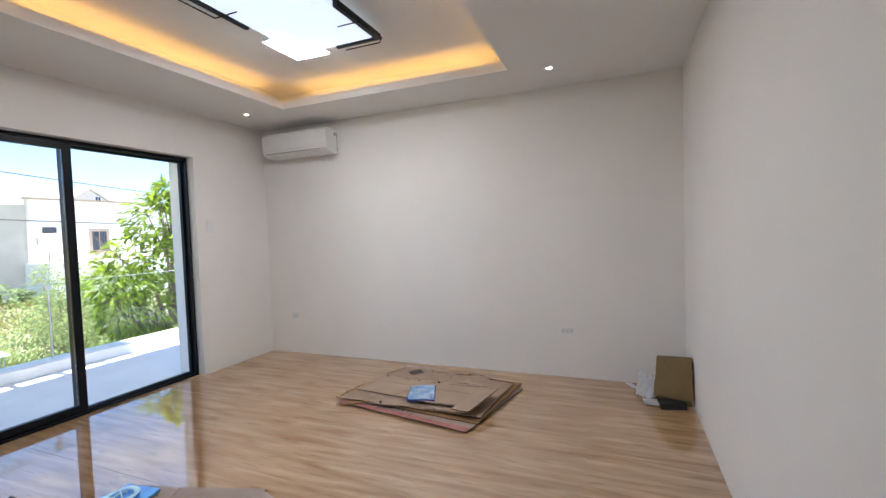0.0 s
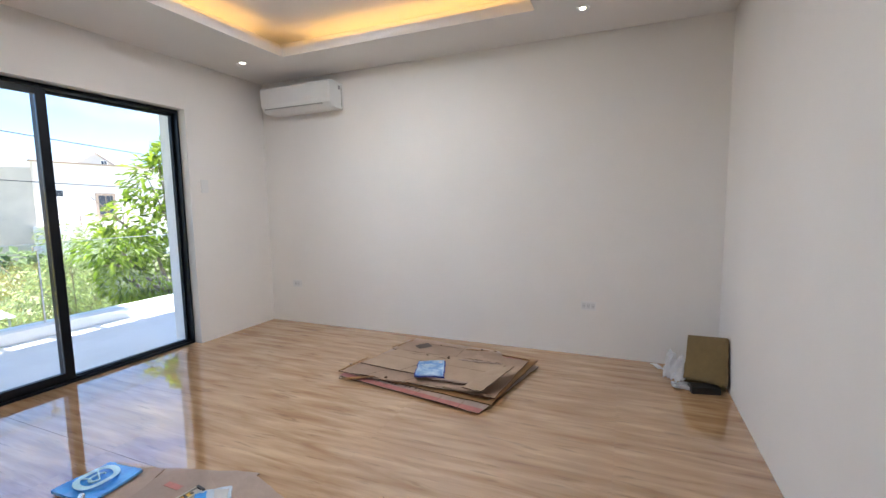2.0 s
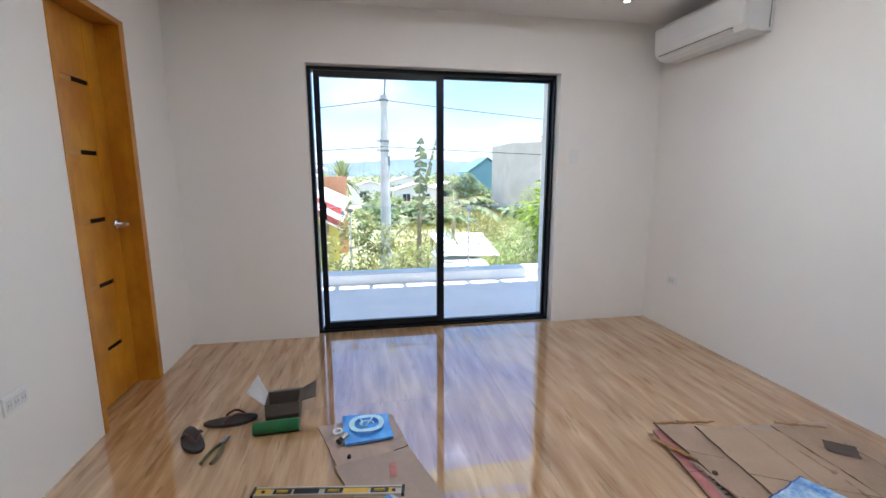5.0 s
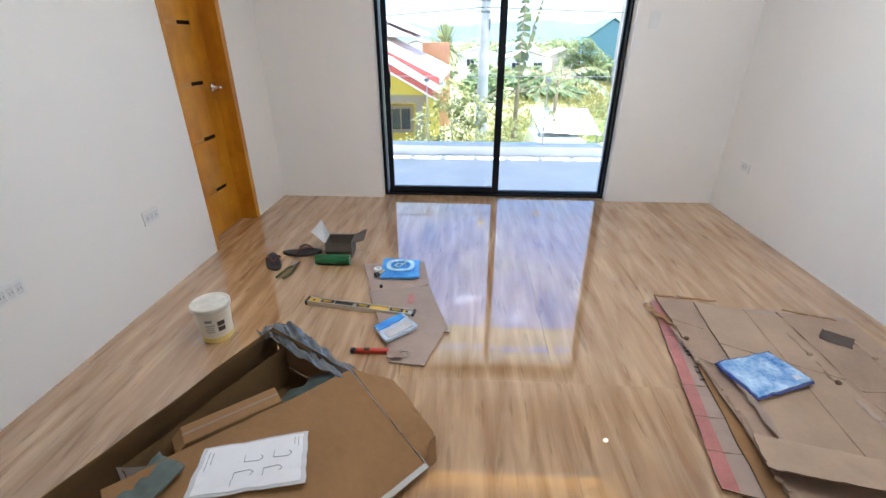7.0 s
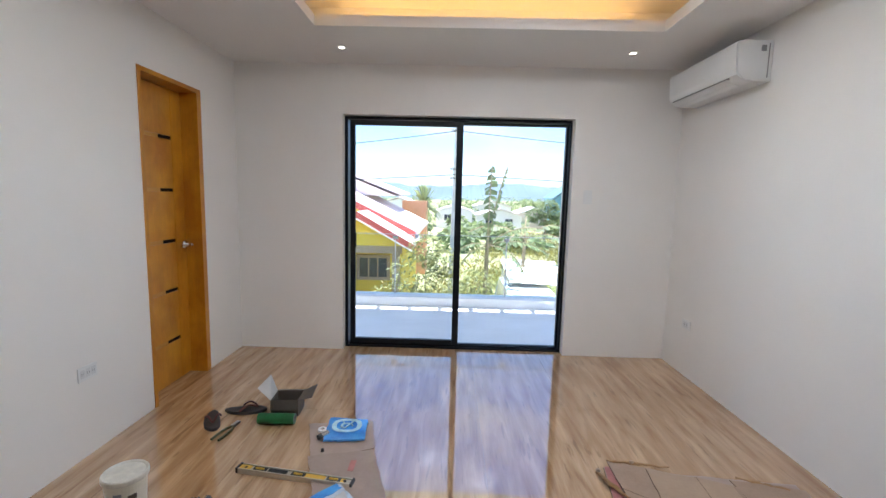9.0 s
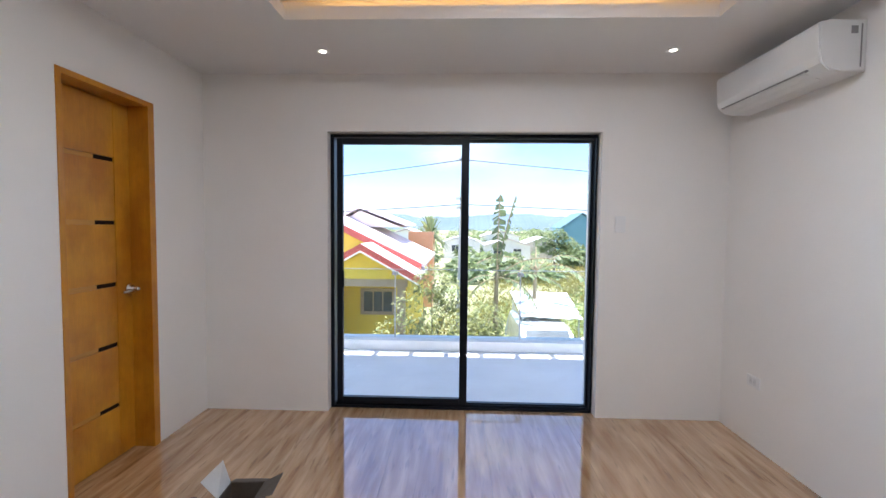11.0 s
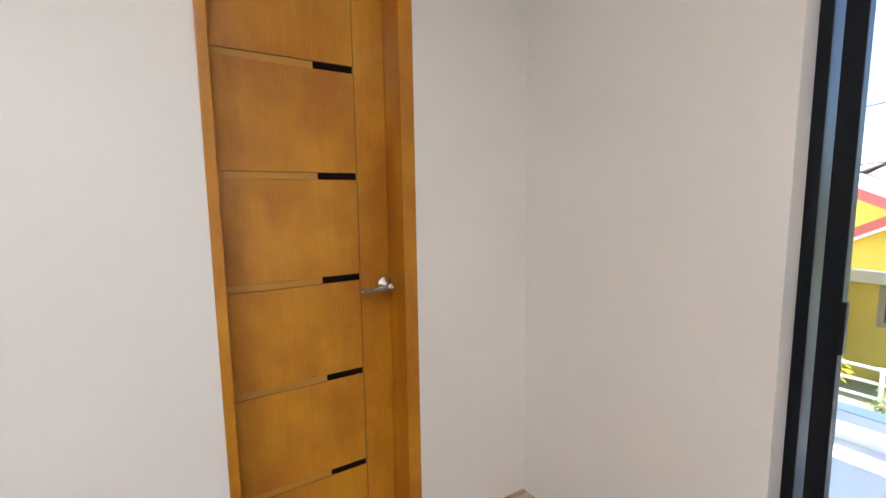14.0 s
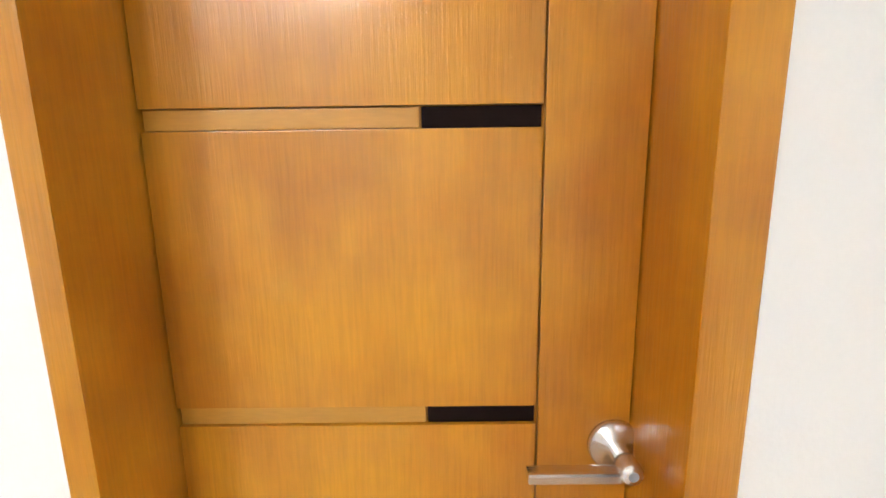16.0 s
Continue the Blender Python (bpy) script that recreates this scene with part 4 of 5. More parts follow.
def canopy():
    th = thing("car_canopy", "white tarpaulin carport canopy on thin poles", "canopy", (0, 0, GZ))
    o = -GZ
    part("tarp", sheet([(2.95, 14.2, -1.36 + o), (4.85, 14.2, -1.42 + o), (5.4, 18.5, -1.25 + o), (3.1, 18.5, -1.20 + o)], .02, .03, 14, 5), TARP, th)
    for x, y in ((3.0, 14.3), (4.75, 14.3), (5.3, 18.4), (3.2, 18.4)):
        part("post", rod((x, y, 0), (x, y, -1.38 + o if y < 15 else -1.23 + o), .025, .025, 8), CONCRETE, th)
    part("side_sheet", sheet([(2.7, 14.5, .2), (2.75, 16.5, .2), (2.98, 16.5, -1.3 + o), (2.96, 14.5, -1.42 + o)], .012, .05, 10, 6), CLEAR_BAG, th)


canopy()


def van(at):
    th = thing("van", "white van parked under the canopy, facing the balcony", "van", at)
    prof = [(-.0, .35), (-.02, .75), (.12, .95), (.55, 1.12), (1.15, 1.58), (1.6, 1.66), (3.9, 1.66), (4.2, 1.55), (4.3, .9), (4.3, .35)]
    bm = bmesh.new()
    rows = []
    for sx, k in ((-.86, .0), (-.80, .04), (.80, .04), (.86, .0)):
        rows.append([bm.verts.new((sx if z < 1.15 else sx * .86, y, z + (k if z > 1 else 0))) for y, z in prof])
    for a, b in zip(rows, rows[1:]):
        for k in range(len(prof)):
            bm.faces.new((a[k], b[k], b[(k + 1) % len(prof)], a[(k + 1) % len(prof)]))
    bm.faces.new(rows[0])
    bm.faces.new(rows[-1][::-1])
    part("body", bm, VAN_PAINT, th)
    part("windscreen", slab([(-.66, .58, 1.185), (.66, .58, 1.185), (.60, 1.12, 1.60), (-.60, 1.12, 1.60)], .06), SCREEN_GLASS, th, "grey windscreen")
    for sx in (-1, 1):
        part("headlight", box(sx * .66 - .14, sx * .66 + .14, -.05, .1, .74, .9, .03), DARK_GLASS, th)
        part("mirror", box(sx * .98 - .08, sx * .98 + .08, .75, .85, 1.15, 1.38, .03), BLACK, th)
        for y in (.75, 3.4):
            part("wheel", lathe([(0, -.1), (.24, -.1), (.33, -.07), (.33, .07), (.24, .1), (0, .1)], 20, None, Matrix.Translation((sx * .76, y, .33)) @ Matrix.Rotation(radians(90), 4, "Y")), TYRE, th)
    part("grille", box(-.42, .42, -.035, 0.0, .6, .74, .01), BLACK, th)


van((3.55, 12.15, GZ))


def white_building():
    th = thing("white_building", "large flat-roofed white building with small windows", "building", (18.7, 43.8, GZ))
    o = -GZ
    part("wall", box(0, 26, 0, 12, 0, 5.0 + o), WHITE_WALL, th)
    part("side_wall", slab([(-2.55, 2.15, 0), (-.003, -.003, 0), (-.003, 9, 0), (-2.55, 9, 0)], 4.55 + o), GREY_WALL, th, "grey side wall")
    part("roof_edge", box(-.15, 26.1, -.2, .15, 5.0 + o, 5.13 + o), TAN, th, "brown roof edge")
    part("corner_trim", box(-.06, .10, -.06, .0, 0, 5.0 + o), GREY_WALL, th)
    win(th, 4.55, 5.75, .55 + o, 2.35 + o, 0, .22, 1)
    win(th, .95, 1.95, 2.25 + o, 2.75 + o, 0, .05, 0, WHITE_WALL)
    win(th, 11.2, 12.6, .55 + o, 2.35 + o, 0, .22, 1)
    part("spout", box(.55, .75, -.25, 0, 1.3 + o, 1.9 + o), GREY_WALL, th)
    part("terrace", box(-.3, 11, -3.4, 0, 0, -.15 + o), WHITE_WALL, th)
    for z in (.15, .50, .85):
        part("rail", box(-.3, 11, -3.35, -3.27, z - .2 + o, z - .13 + o), TAN, th)
    for k in range(8):
        part("rail_post", box(-.3 + k * 1.6, -.22 + k * 1.6, -3.35, -3.27, -.15 + o, .72 + o), TAN, th)


white_building()


def simple_house(name, label, x0, x1, y0, y1, ze, zr, wmat, rmat, windows=()):
    th = thing(name, label, "house", (0, 0, GZ))
    o = -GZ
    part("wall", box(x0, x1, y0, y1, 0, ze + o), wmat, th)
    part("gable_wall", prism(x0, x1, y0, y1, ze + o, zr - .1 + o, (x0 + x1) / 2), wmat, th)
    part("roof", gable(x0, x1, y0 - .3, y1 + .3, ze - .05 + o, zr + o, (x0 + x1) / 2, .3 if x1 - x0 > 2 else .04, .12 if x1 - x0 > 2 else .05), rmat, th)
    for w in windows:
        win(th, w[0], w[1], w[2] + o, w[3] + o, y0, .08, 1, WHITE_WALL)


simple_house("pink_roof_house", "grey house with a pale pink roof behind the white building", 30.2, 34.4, 60, 66, 6.4, 7.9, GREY_WALL, ROOF_PALE, [(30.9, 31.5, 5.2, 6.1), (32.9, 33.5, 6.0, 7.0)])
simple_house("blue_house", "blue-green gabled house with a pale roof", 15.0, 20.2, 60, 66, 1.5, 3.5, BLUE_WALL, BLUE_ROOF)
simple_house("far_house", "distant low house with a pale roof", 4.6, 10.4, 58, 64, -.9, .0, WHITE_WALL, ROOF_PALE, [(5.6, 6.6, -2.3, -1.3), (8.2, 9.2, -2.3, -1.3)])
simple_house("far_house", "distant white house with a pale roof", -1.2, 4.2, 66, 72, -.7, .2, WHITE_WALL, TARP, [(.0, 1.0, -2.1, -1.2)])
simple_house("far_house", "distant low house with a grey wall", 10.8, 15.6, 64, 70, -.8, .1, GREY_WALL, TARP, [(12.2, 13.2, -2.0, -1.1)])
simple_house("far_house", "distant low white house among trees", 5.5, 12.5, 84, 92, -.2, .8, WHITE_WALL, ROOF_PALE, [(7.4, 8.6, -1.8, -.8)])
simple_house("far_house", "distant white house beyond the yellow one", -9, -3.5, 60, 68, .2, 1.2, WHITE_WALL, ROOF_PALE, [(-6.8, -6.0, -1.1, -.2)])

# far greenery, one mass that cannot be counted
rs = random.Random(77)
cl = []
for k in range(120):
    y = rs.uniform(72, 190)
    x = rs.uniform(-.7, .95) * y
    s = rs.uniform(1.5, 3.2)
    cl.append((x, y, GZ + s * .3 + y * .014, s * 1.9, s, s * .8))
for k in range(16):
    cl.append((rs.uniform(-6, 22), rs.uniform(34, 60), GZ + rs.uniform(.5, 1.3), rs.uniform(1, 2.2), 1.2, rs.uniform(.6, 1.1)))
far = leaf_part("far_trees", leaves(cl, 150, .8, rs, .7), LEAF_FAR, None)
tagged(far, "hazy green trees of the distant countryside", "trees", kind="stuff")
cl = [(rs.uniform(-5, 8) + y * .25, y, GZ + .15, .9, .9, .25) for y in (9.5 + 45 * rs.random() ** 1.3 for k in range(560))]
gr = leaf_part("dry_grass", leaves(cl, 34, .34, rs, .12, -1.2), GRASS, None)
tagged(gr, "dry yellow grass and weeds in the vacant lot", "grass", kind="stuff")
cl = [(rs.uniform(1.5, 14), rs.uniform(10, 24), GZ + .35, .7, .7, .4) for k in range(130)]
wd = leaf_part("weeds", leaves(cl, 60, .2, rs, .4), LEAF_FEATHER, None)
tagged(wd, "low green weeds growing in the vacant lot", "weeds", kind="stuff")


def mountains():
    bm = bmesh.new()
    n = 220
    lo, hi = [], []
    for k in range(n + 1):
        x = -700 + 1500 * k / n
        z = 27 + 20 * noise.noise(Vector((x * .006, 3.3, 0))) + 9 * noise.noise(Vector((x * .02, 7.1, 0))) + 3 * noise.noise(Vector((x * .06, 1, 0)))
        lo.append(bm.verts.new((x, 760, GZ - 1)))
        hi.append(bm.verts.new((x, 900, max(z, 6))))
    for k in range(n):
        bm.faces.new((lo[k], lo[k + 1], hi[k + 1], hi[k]))
    tagged(obj_from("mountain_range", bm, MOUNT), "low mountain range on the horizon, blue haze painted into its colour", "mountains", kind="structure")


mountains()

# ---- things on the floor ----


def bars(name, parent, spots, material, z=0.0):
    """Printed marks: thin bars (x0, x1, y0, y1)."""
    for s in spots:
        part(name, box(s[0], s[1], s[2], s[3], z, z + 0.0006), material, parent)


def cardboard_pile():
    specs = [  # corners near-left, near-right, far-right, far-left, with heights; material; label
        ([(1.60, 1.14, .004), (2.47, .95, .004), (2.70, 2.16, .004), (1.78, 2.25, .006)], 2, CARD_GREY, "flattened cardboard sheet with a faded pink printed edge"),
        ([(1.72, 1.10, .014), (2.50, .97, .03), (2.68, 2.06, .016), (1.83, 2.19, .018)], 3, CARD_DARK, "flattened brown cardboard sheet with bent edges"),
        ([(1.78, 1.10, .030), (2.42, 1.02, .05), (2.58, 2.02, .030), (1.80, 2.28, .032)], 4, CARD, "flattened brown cardboard carton lying on the pile"),
        ([(2.32, 1.15, .044), (2.56, 1.28, .046), (2.68, 2.08, .034), (2.36, 2.14, .034)], 5, CARD, "brown cardboard strip with a dark printed block"),
        ([(1.86, 1.24, .050), (2.28, 1.16, .054), (2.33, 2.08, .046), (1.97, 2.20, .044)], 6, CARD_PALE, "large flat cardboard sheet on top of the pile"),
        ([(1.74, 1.17, .078), (2.09, 1.05, .128), (2.13, 1.22, .078), (1.77, 1.31, .070)], 8, CARD_PALE, "folded-over cardboard flap rising from the pile"),
    ]
    obs = []
    for c, seed, m, lab in specs:
        cx, cy = c[0][0], c[0][1]
        th = thing("cardboard_sheet", lab, "cardboard", (cx, cy, 0), group="cardboard pile")
        loc = [Vector((p[0] - cx, p[1] - cy, p[2])) for p in c]
        part("board", sheet(loc, .006, .005, 16, seed), m, th)
        obs.append((th, loc))

    def strip(k, u0, v0, u1, v1, w, m, name, lift, label=""):
        """A thin mark that follows a sheet from (u0, v0) to (u1, v1)."""
        th, (a, b, c, d) = obs[k]
        at = lambda u, v: a * (1 - u) * (1 - v) + b * u * (1 - v) + c * u * v + d * (1 - u) * v + Vector((0, 0, lift))
        p, q = at(u0, v0), at(u1, v1)
        n = (q - p).cross(Vector((0, 0, 1))).normalized() * w / 2
        part(name, sheet([p - n, p + n, q + n, q - n], .0007, .0, 8, 2), m, th, label)

    strip(0, .028, .0, .028, 1.0, .052, PINK, "pink_band", .0125, "faded pink printed band")
    for k, v in enumerate((.60, .625, .65, .675, .69)):
        strip(0, .075, v, .075 + .045, v + .004, .012 if k != 2 else .022, INK, "print", .0125)
    for v in (.50, .53, .46):
        strip(0, .085, v, .12, v + .003, .010, INK, "print", .0125)
    for v in (.42, .27, .72, .13):
        strip(0, .0, v, .16, v + .01, .003, CARD_CREASE, "crease", .0126)
    strip(2, .0, .55, .16, .50, .003, CARD_CREASE, "crease", .0125)
    strip(2, .0, .80, .16, .76, .003, CARD_CREASE, "crease", .0125)
    strip(4, .0, .62, 1.0, .50, .003, CARD_CREASE, "crease", .0125)
    strip(4, .55, .0, .60, 1.0, .002, CARD_CREASE, "crease", .0126)
    strip(3, .3, .82, .62, .74, .10, INK, "print_block", .013, "dark printed block")
    strip(3, .0, .42, 1.0, .36, .003, CARD_CREASE, "crease", .0125)
    strip(1, .93, .10, .96, .30, .05, PINK, "pink_stripe", .0125)
    # rolled and torn edges of the sheets
    def torn_edge(p, q, r, seed, m):
        rs = random.Random(seed)
        p, q = Vector(p), Vector(q)
        d, n = q - p, 14
        side = d.cross(Vector((0, 0, 1))).normalized()
        pts, rad = [], []
        for k in range(n + 1):
            u = k / n
            pts.append(d * u + side * rs.uniform(-.004, .004) + Vector((0, 0, rs.uniform(-.002, .003) + r * .6)))
            rad.append(r * (.35 + .65 * math.sin(math.pi * min(.97, max(.03, u))) ** .5) * rs.uniform(.7, 1.2))
        bm = bmesh.new()
        rings = []
        for c, w in zip(pts, rad):
            rings.append([bm.verts.new(c + side * (math.cos(a) * w * 1.5) + Vector((0, 0, math.sin(a) * w * .7))) for a in [2 * math.pi * i / 7 for i in range(7)]])
        for a, b in zip(rings, rings[1:]):
            for i in range(7):
                bm.faces.new((a[i], a[(i + 1) % 7], b[(i + 1) % 7], b[i]))
        bm.faces.new(rings[0])
        bm.faces.new(rings[-1][::-1])
        t = thing("cardboard_scrap", "rolled torn edge of brown cardboard on the pile", "cardboard", p, 0, "cardboard scraps")
        part("roll", bm, m, t)

    for k, (p, q, r, m) in enumerate([((1.80, 2.27, .036), (2.10, 2.22, .040), .009, CARD_DARK), ((1.725, 2.20, .014), (1.80, 1.98, .034), .010, CARD_DARK),
                                      ((1.775, 1.98, .034), (1.80, 1.55, .042), .007, CARD), ((1.80, 1.52, .040), (1.785, 1.12, .042), .008, CARD),
                                      ((1.875, 1.60, .052), (1.865, 1.27, .060), .010, CARD_GREY), ((2.285, 1.95, .048), (2.26, 1.55, .052), .006, CARD),
                                      ((2.265, 1.52, .054), (2.28, 1.19, .060), .009, CARD_GREY), ((2.40, 2.16, .036), (2.60, 2.07, .040), .008, CARD_DARK),
                                      ((2.56, 1.95, .040), (2.545, 1.60, .044), .007, CARD), ((2.53, 1.55, .046), (2.55, 1.30, .050), .008, CARD_DARK),
                                      ((2.45, 1.02, .050), (2.60, 1.45, .026), .008, CARD_DARK)]):
        torn_edge(p, q, r, 60 + k, m)
    for k, (x, y, z) in enumerate([(1.80, 1.88, .044), (1.775, 1.72, .044), (1.795, 1.44, .046), (1.84, 1.26, .056), (1.775, 1.16, .044), (2.275, 1.78, .058), (2.265, 1.60, .060), (2.28, 1.40, .062), (2.55, 1.78, .048), (2.54, 1.42, .052), (1.74, 2.22, .014), (1.92, 2.25, .046)]):
        t = thing("tape_knob", "small curled knot of tape on the cardboard edge", "tape", (x, y, z), 30 * k, "tape knots")
        part("curl", lathe([(0, 0), (.010, .0), (.012, .005), (.008, .011), (0, .013)], 10), CARD_PALE if k % 3 else CARD_EDGE, t)


cardboard_pile()


def sky_pack():
    th = thing("blue_packet", "flat plastic packet printed with blue clouds, on cardboard", "packet", (1.894, 1.49, .064), 16)
    part("film", sheet([(0, 0, .001), (.27, .02, .004), (.26, .21, .002), (-.012, .19, .006)], .012, .008, 12, 4), BLUE_CLOUD, th)
    part("rim", sheet([(-.008, -.008, .0), (.278, .012, .003), (.268, .218, .001), (-.02, .198, .005)], .008, .008, 12, 4), NAVY, th, "dark blue border")
    part("seam", sheet([(.262, .02, .008), (.277, .022, .008), (.268, .212, .006), (.253, .21, .006)], .004, .004, 6, 5), NAVY, th)
    part("mark", box(.205, .235, .03, .055, .026, .027), PALE_PACK, th)


sky_pack()


def big_carton():
    th = thing("open_carton", "large open brown cardboard carton lying on the floor", "box", (0, 0, 0))
    # outer and inner standing walls; back, inner and bottom boards carry painted shade
    part("back_wall", sheet([(-.52, .60, .002), (-.05, 1.66, .002), (-.03, 1.64, .20), (-.48, .58, .17)], .006, .006, 12, 3), CARD_INNER_SHADE, th)
    part("inner_wall", sheet([(-.22, .98, .004), (.05, 1.55, .004), (.04, 1.56, .165), (-.24, 1.0, .14)], .006, .006, 10, 4), CARD_INNER_SHADE, th)
    part("end_wall", sheet([(-.04, 1.66, .002), (.36, 1.42, .002), (.355, 1.40, .19), (-.03, 1.63, .20)], .006, .006, 10, 5), CARD_DARK, th)
    part("bottom", sheet([(-.45, .64, .002), (.0, .62, .002), (.36, 1.40, .002), (-.03, 1.64, .002)], .005, .002, 6, 6), CARD_INNER_SHADE, th)
    part("divider", sheet([(-.245, .985, .01), (-.16, 1.02, .01), (-.17, 1.03, .12), (-.25, .995, .15)], .003, .002, 4, 6), PALE_CARD, th, "pale raw cardboard edge")
    lid = part("lid", sheet([(-.21, .905, .18), (.10, .52, .075), (.655, 1.165, .012), (.355, 1.40, .195)], .006, .002, 14, 7), CARD_DARK, th)
    part("tab", sheet([(.36, 1.405, .196), (.65, 1.175, .014), (.675, 1.27, .05), (.51, 1.435, .125)], .005, .006, 8, 8), CARD_DARK, lid)
    part("raw_edge", sheet([(.09, .515, .082), (.105, .505, .082), (.668, 1.155, .02), (.655, 1.17, .02)], .003, .002, 12, 9), PALE_CARD, lid, "pale raw cardboard edge")
    part("tuck_tab", sheet([(.36, .80, .045), (.40, .775, .02), (.55, .96, .012), (.52, .995, .034)], .004, .002, 6, 9), PALE_CARD, lid, "pale tuck tab")
    part("fold_edge", sheet([(.355, 1.402, .205), (.360, 1.397, .205), (.658, 1.167, .024), (.654, 1.171, .024)], .001, .001, 6, 9), PALE_CARD, lid)
    part("curled_corner", sheet([(.655, 1.16, .004), (.69, 1.19, .004), (.685, 1.24, .075), (.66, 1.20, .06)], .004, .01, 6, 4), CARD_DARK, lid)


big_carton()


def manual():
    th = thing("instruction_sheet", "laminated white instruction sheet with line drawings on the carton", "leaflet", (.024, .909, .12))
    a, b, c, d = (Vector(p) for p in ((0, 0, .040), (.284, .098, .004), (.248, .238, .042), (-.012, .133, .069)))

    def on(u, v, up=0.0):
        return a * (1 - u) * (1 - v) + b * u * (1 - v) + c * u * v + d * (1 - u) * v + Vector((0, 0, up))
    part("film", sheet([on(-.03, -.03), on(1.03, -.03), on(1.03, 1.03), on(-.03, 1.03)], .002, .001, 8, 3), CLEAR_BAG, th, "clear plastic sleeve")
    part("page", sheet([on(.02, .02, .003), on(.98, .02, .003), on(.98, .98, .003), on(.02, .98, .003)], .002, .001, 8, 3), PAPER, th)

    def stroke(pts):
        part("drawing_line", tube([on(*p, .0065) for p in pts], .0010, 5), PRINT, th)
    for u0, v0, flip in ((.45, .22, 1), (.72, .22, 1), (.52, .70, -1), (.80, .70, -1)):
        stroke([(u0 - .10, v0), (u0 - .10, v0 + .14 * flip), (u0 + .04, v0 + .16 * flip), (u0 + .08, v0 + .10 * flip), (u0 + .05, v0 + .05 * flip)])
    stroke([(.34, .10), (.34, .22)])
    stroke([(.06, .50), (.06, .90)])
    stroke([(.10, .62), (.10, .88)])
    stroke([(.94, .72), (.94, .92)])
    stroke([(.90, .78), (.90, .92)])


manual()


def plastic_bag(name, label, corners, at, seed, material, lift, n=16):
    """A crumpled film over a quad: sharp ridges between soft hollows."""
    th = thing(name, label, "bag", at)
    bm = sheet(corners, .003, .0, n, seed)
    o = Vector(corners[0])
    along, across = (Vector(corners[1]) - o).normalized(), (Vector(corners[3]) - o).normalized()
    for v in bm.verts:
        a, b = (v.co - o).dot(along), (v.co - o).dot(across)
        ridge = 1 - abs(noise.noise(Vector((a * 4, b * 26 + a * 6, seed)))) * 2.4
        small = noise.noise(Vector((a * 22, b * 40, seed + 7)))
        v.co = v.co + Vector((0, 0, lift * (ridge * .8 + small * .3))) + across * .012 * noise.noise(Vector((a * 12, seed, 2)))
    part("film", bm, material, th, smooth=True)
    return th


plastic_bag("grey_plastic_bag", "crumpled translucent grey plastic bag over the carton's end", [(-.10, 1.62, .185), (.33, 1.36, .185), (.375, 1.43, .155), (-.01, 1.73, .165)], (0, 0, 0), 3, GREY_BAG, .022, 34)
plastic_bag("grey_plastic_liner", "crumpled dark grey plastic liner inside the carton", [(-.14, .98, .10), (-.06, .95, .145), (.335, 1.38, .185), (.20, 1.46, .12)], (0, 0, 0), 5, GREEN_BAG, .018, 30)
plastic_bag("green_plastic_bag", "dark green-grey plastic bag stuffed into the carton", [(-.28, .66, .150), (-.12, .66, .185), (-.01, .98, .195), (-.13, 1.03, .175)], (0, 0, 0), 8, GREEN_BAG, .008, 24)


def inner_package():
    th = thing("small_carton", "long narrow brown carton inside the large box", "box", (-.10, 1.09, .10), 40)
    part("body", box(0, .31, 0, .085, 0, .05, .006), CARD_DARK, th)
    part("end_flap", slab([(-.03, .0, .02), (0, 0, .04), (0, .085, .04), (-.03, .085, .02)], .004), CARD_DARK, th)
    part("tape", box(.0, .31, .038, .048, .0502, .051), CARD, th)


inner_package()


def pail(at):
    th = thing("paint_pail", "white plastic pail with a dusty lid and yellow paint traces", "bucket", at, 20)
    part("body", lathe([(0, 0), (.066, 0), (.069, .006), (.080, .165), (.080, .168), (0, .168)], 40), PAIL, th, smooth=False)
    part("residue", lathe([(.0668, .001), (.0700, .006), (.0722, .030), (.0690, .031)], 40), PAINT_DREGS, th, "yellow paint residue")
    part("lid", lathe([(0, .168), (.085, .168), (.088, .172), (.088, .188), (.084, .193), (.078, .190), (.074, .186), (0, .187)], 40), PAIL_LID, th, "dusty white lid")
    for a0, a1, z0, z1, m in ((-70, -45, .095, .12, INK), (-70, -45, .065, .09, INK), (-110, -78, .10, .105, PRINT), (-110, -78, .088, .092, PRINT), (-112, -80, .076, .08, PRINT), (-110, -82, .064, .068, PRINT), (-108, -85, .12, .135, PRINT)):
        bm = bmesh.new()
        n = 6
        for k in range(n):
            b0, b1 = radians(a0 + (a1 - a0) * k / n), radians(a0 + (a1 - a0) * (k + 1) / n)
            rr = lambda z: .0698 + (.080 - .069) * (z - .006) / .159
            bm.faces.new([bm.verts.new((rr(z) * math.cos(b), rr(z) * math.sin(b), z)) for b, z in ((b0, z0), (b1, z0), (b1, z1), (b0, z1))])
        part("label_print", bm, m, th)


pail((-.425, 1.835, 0))


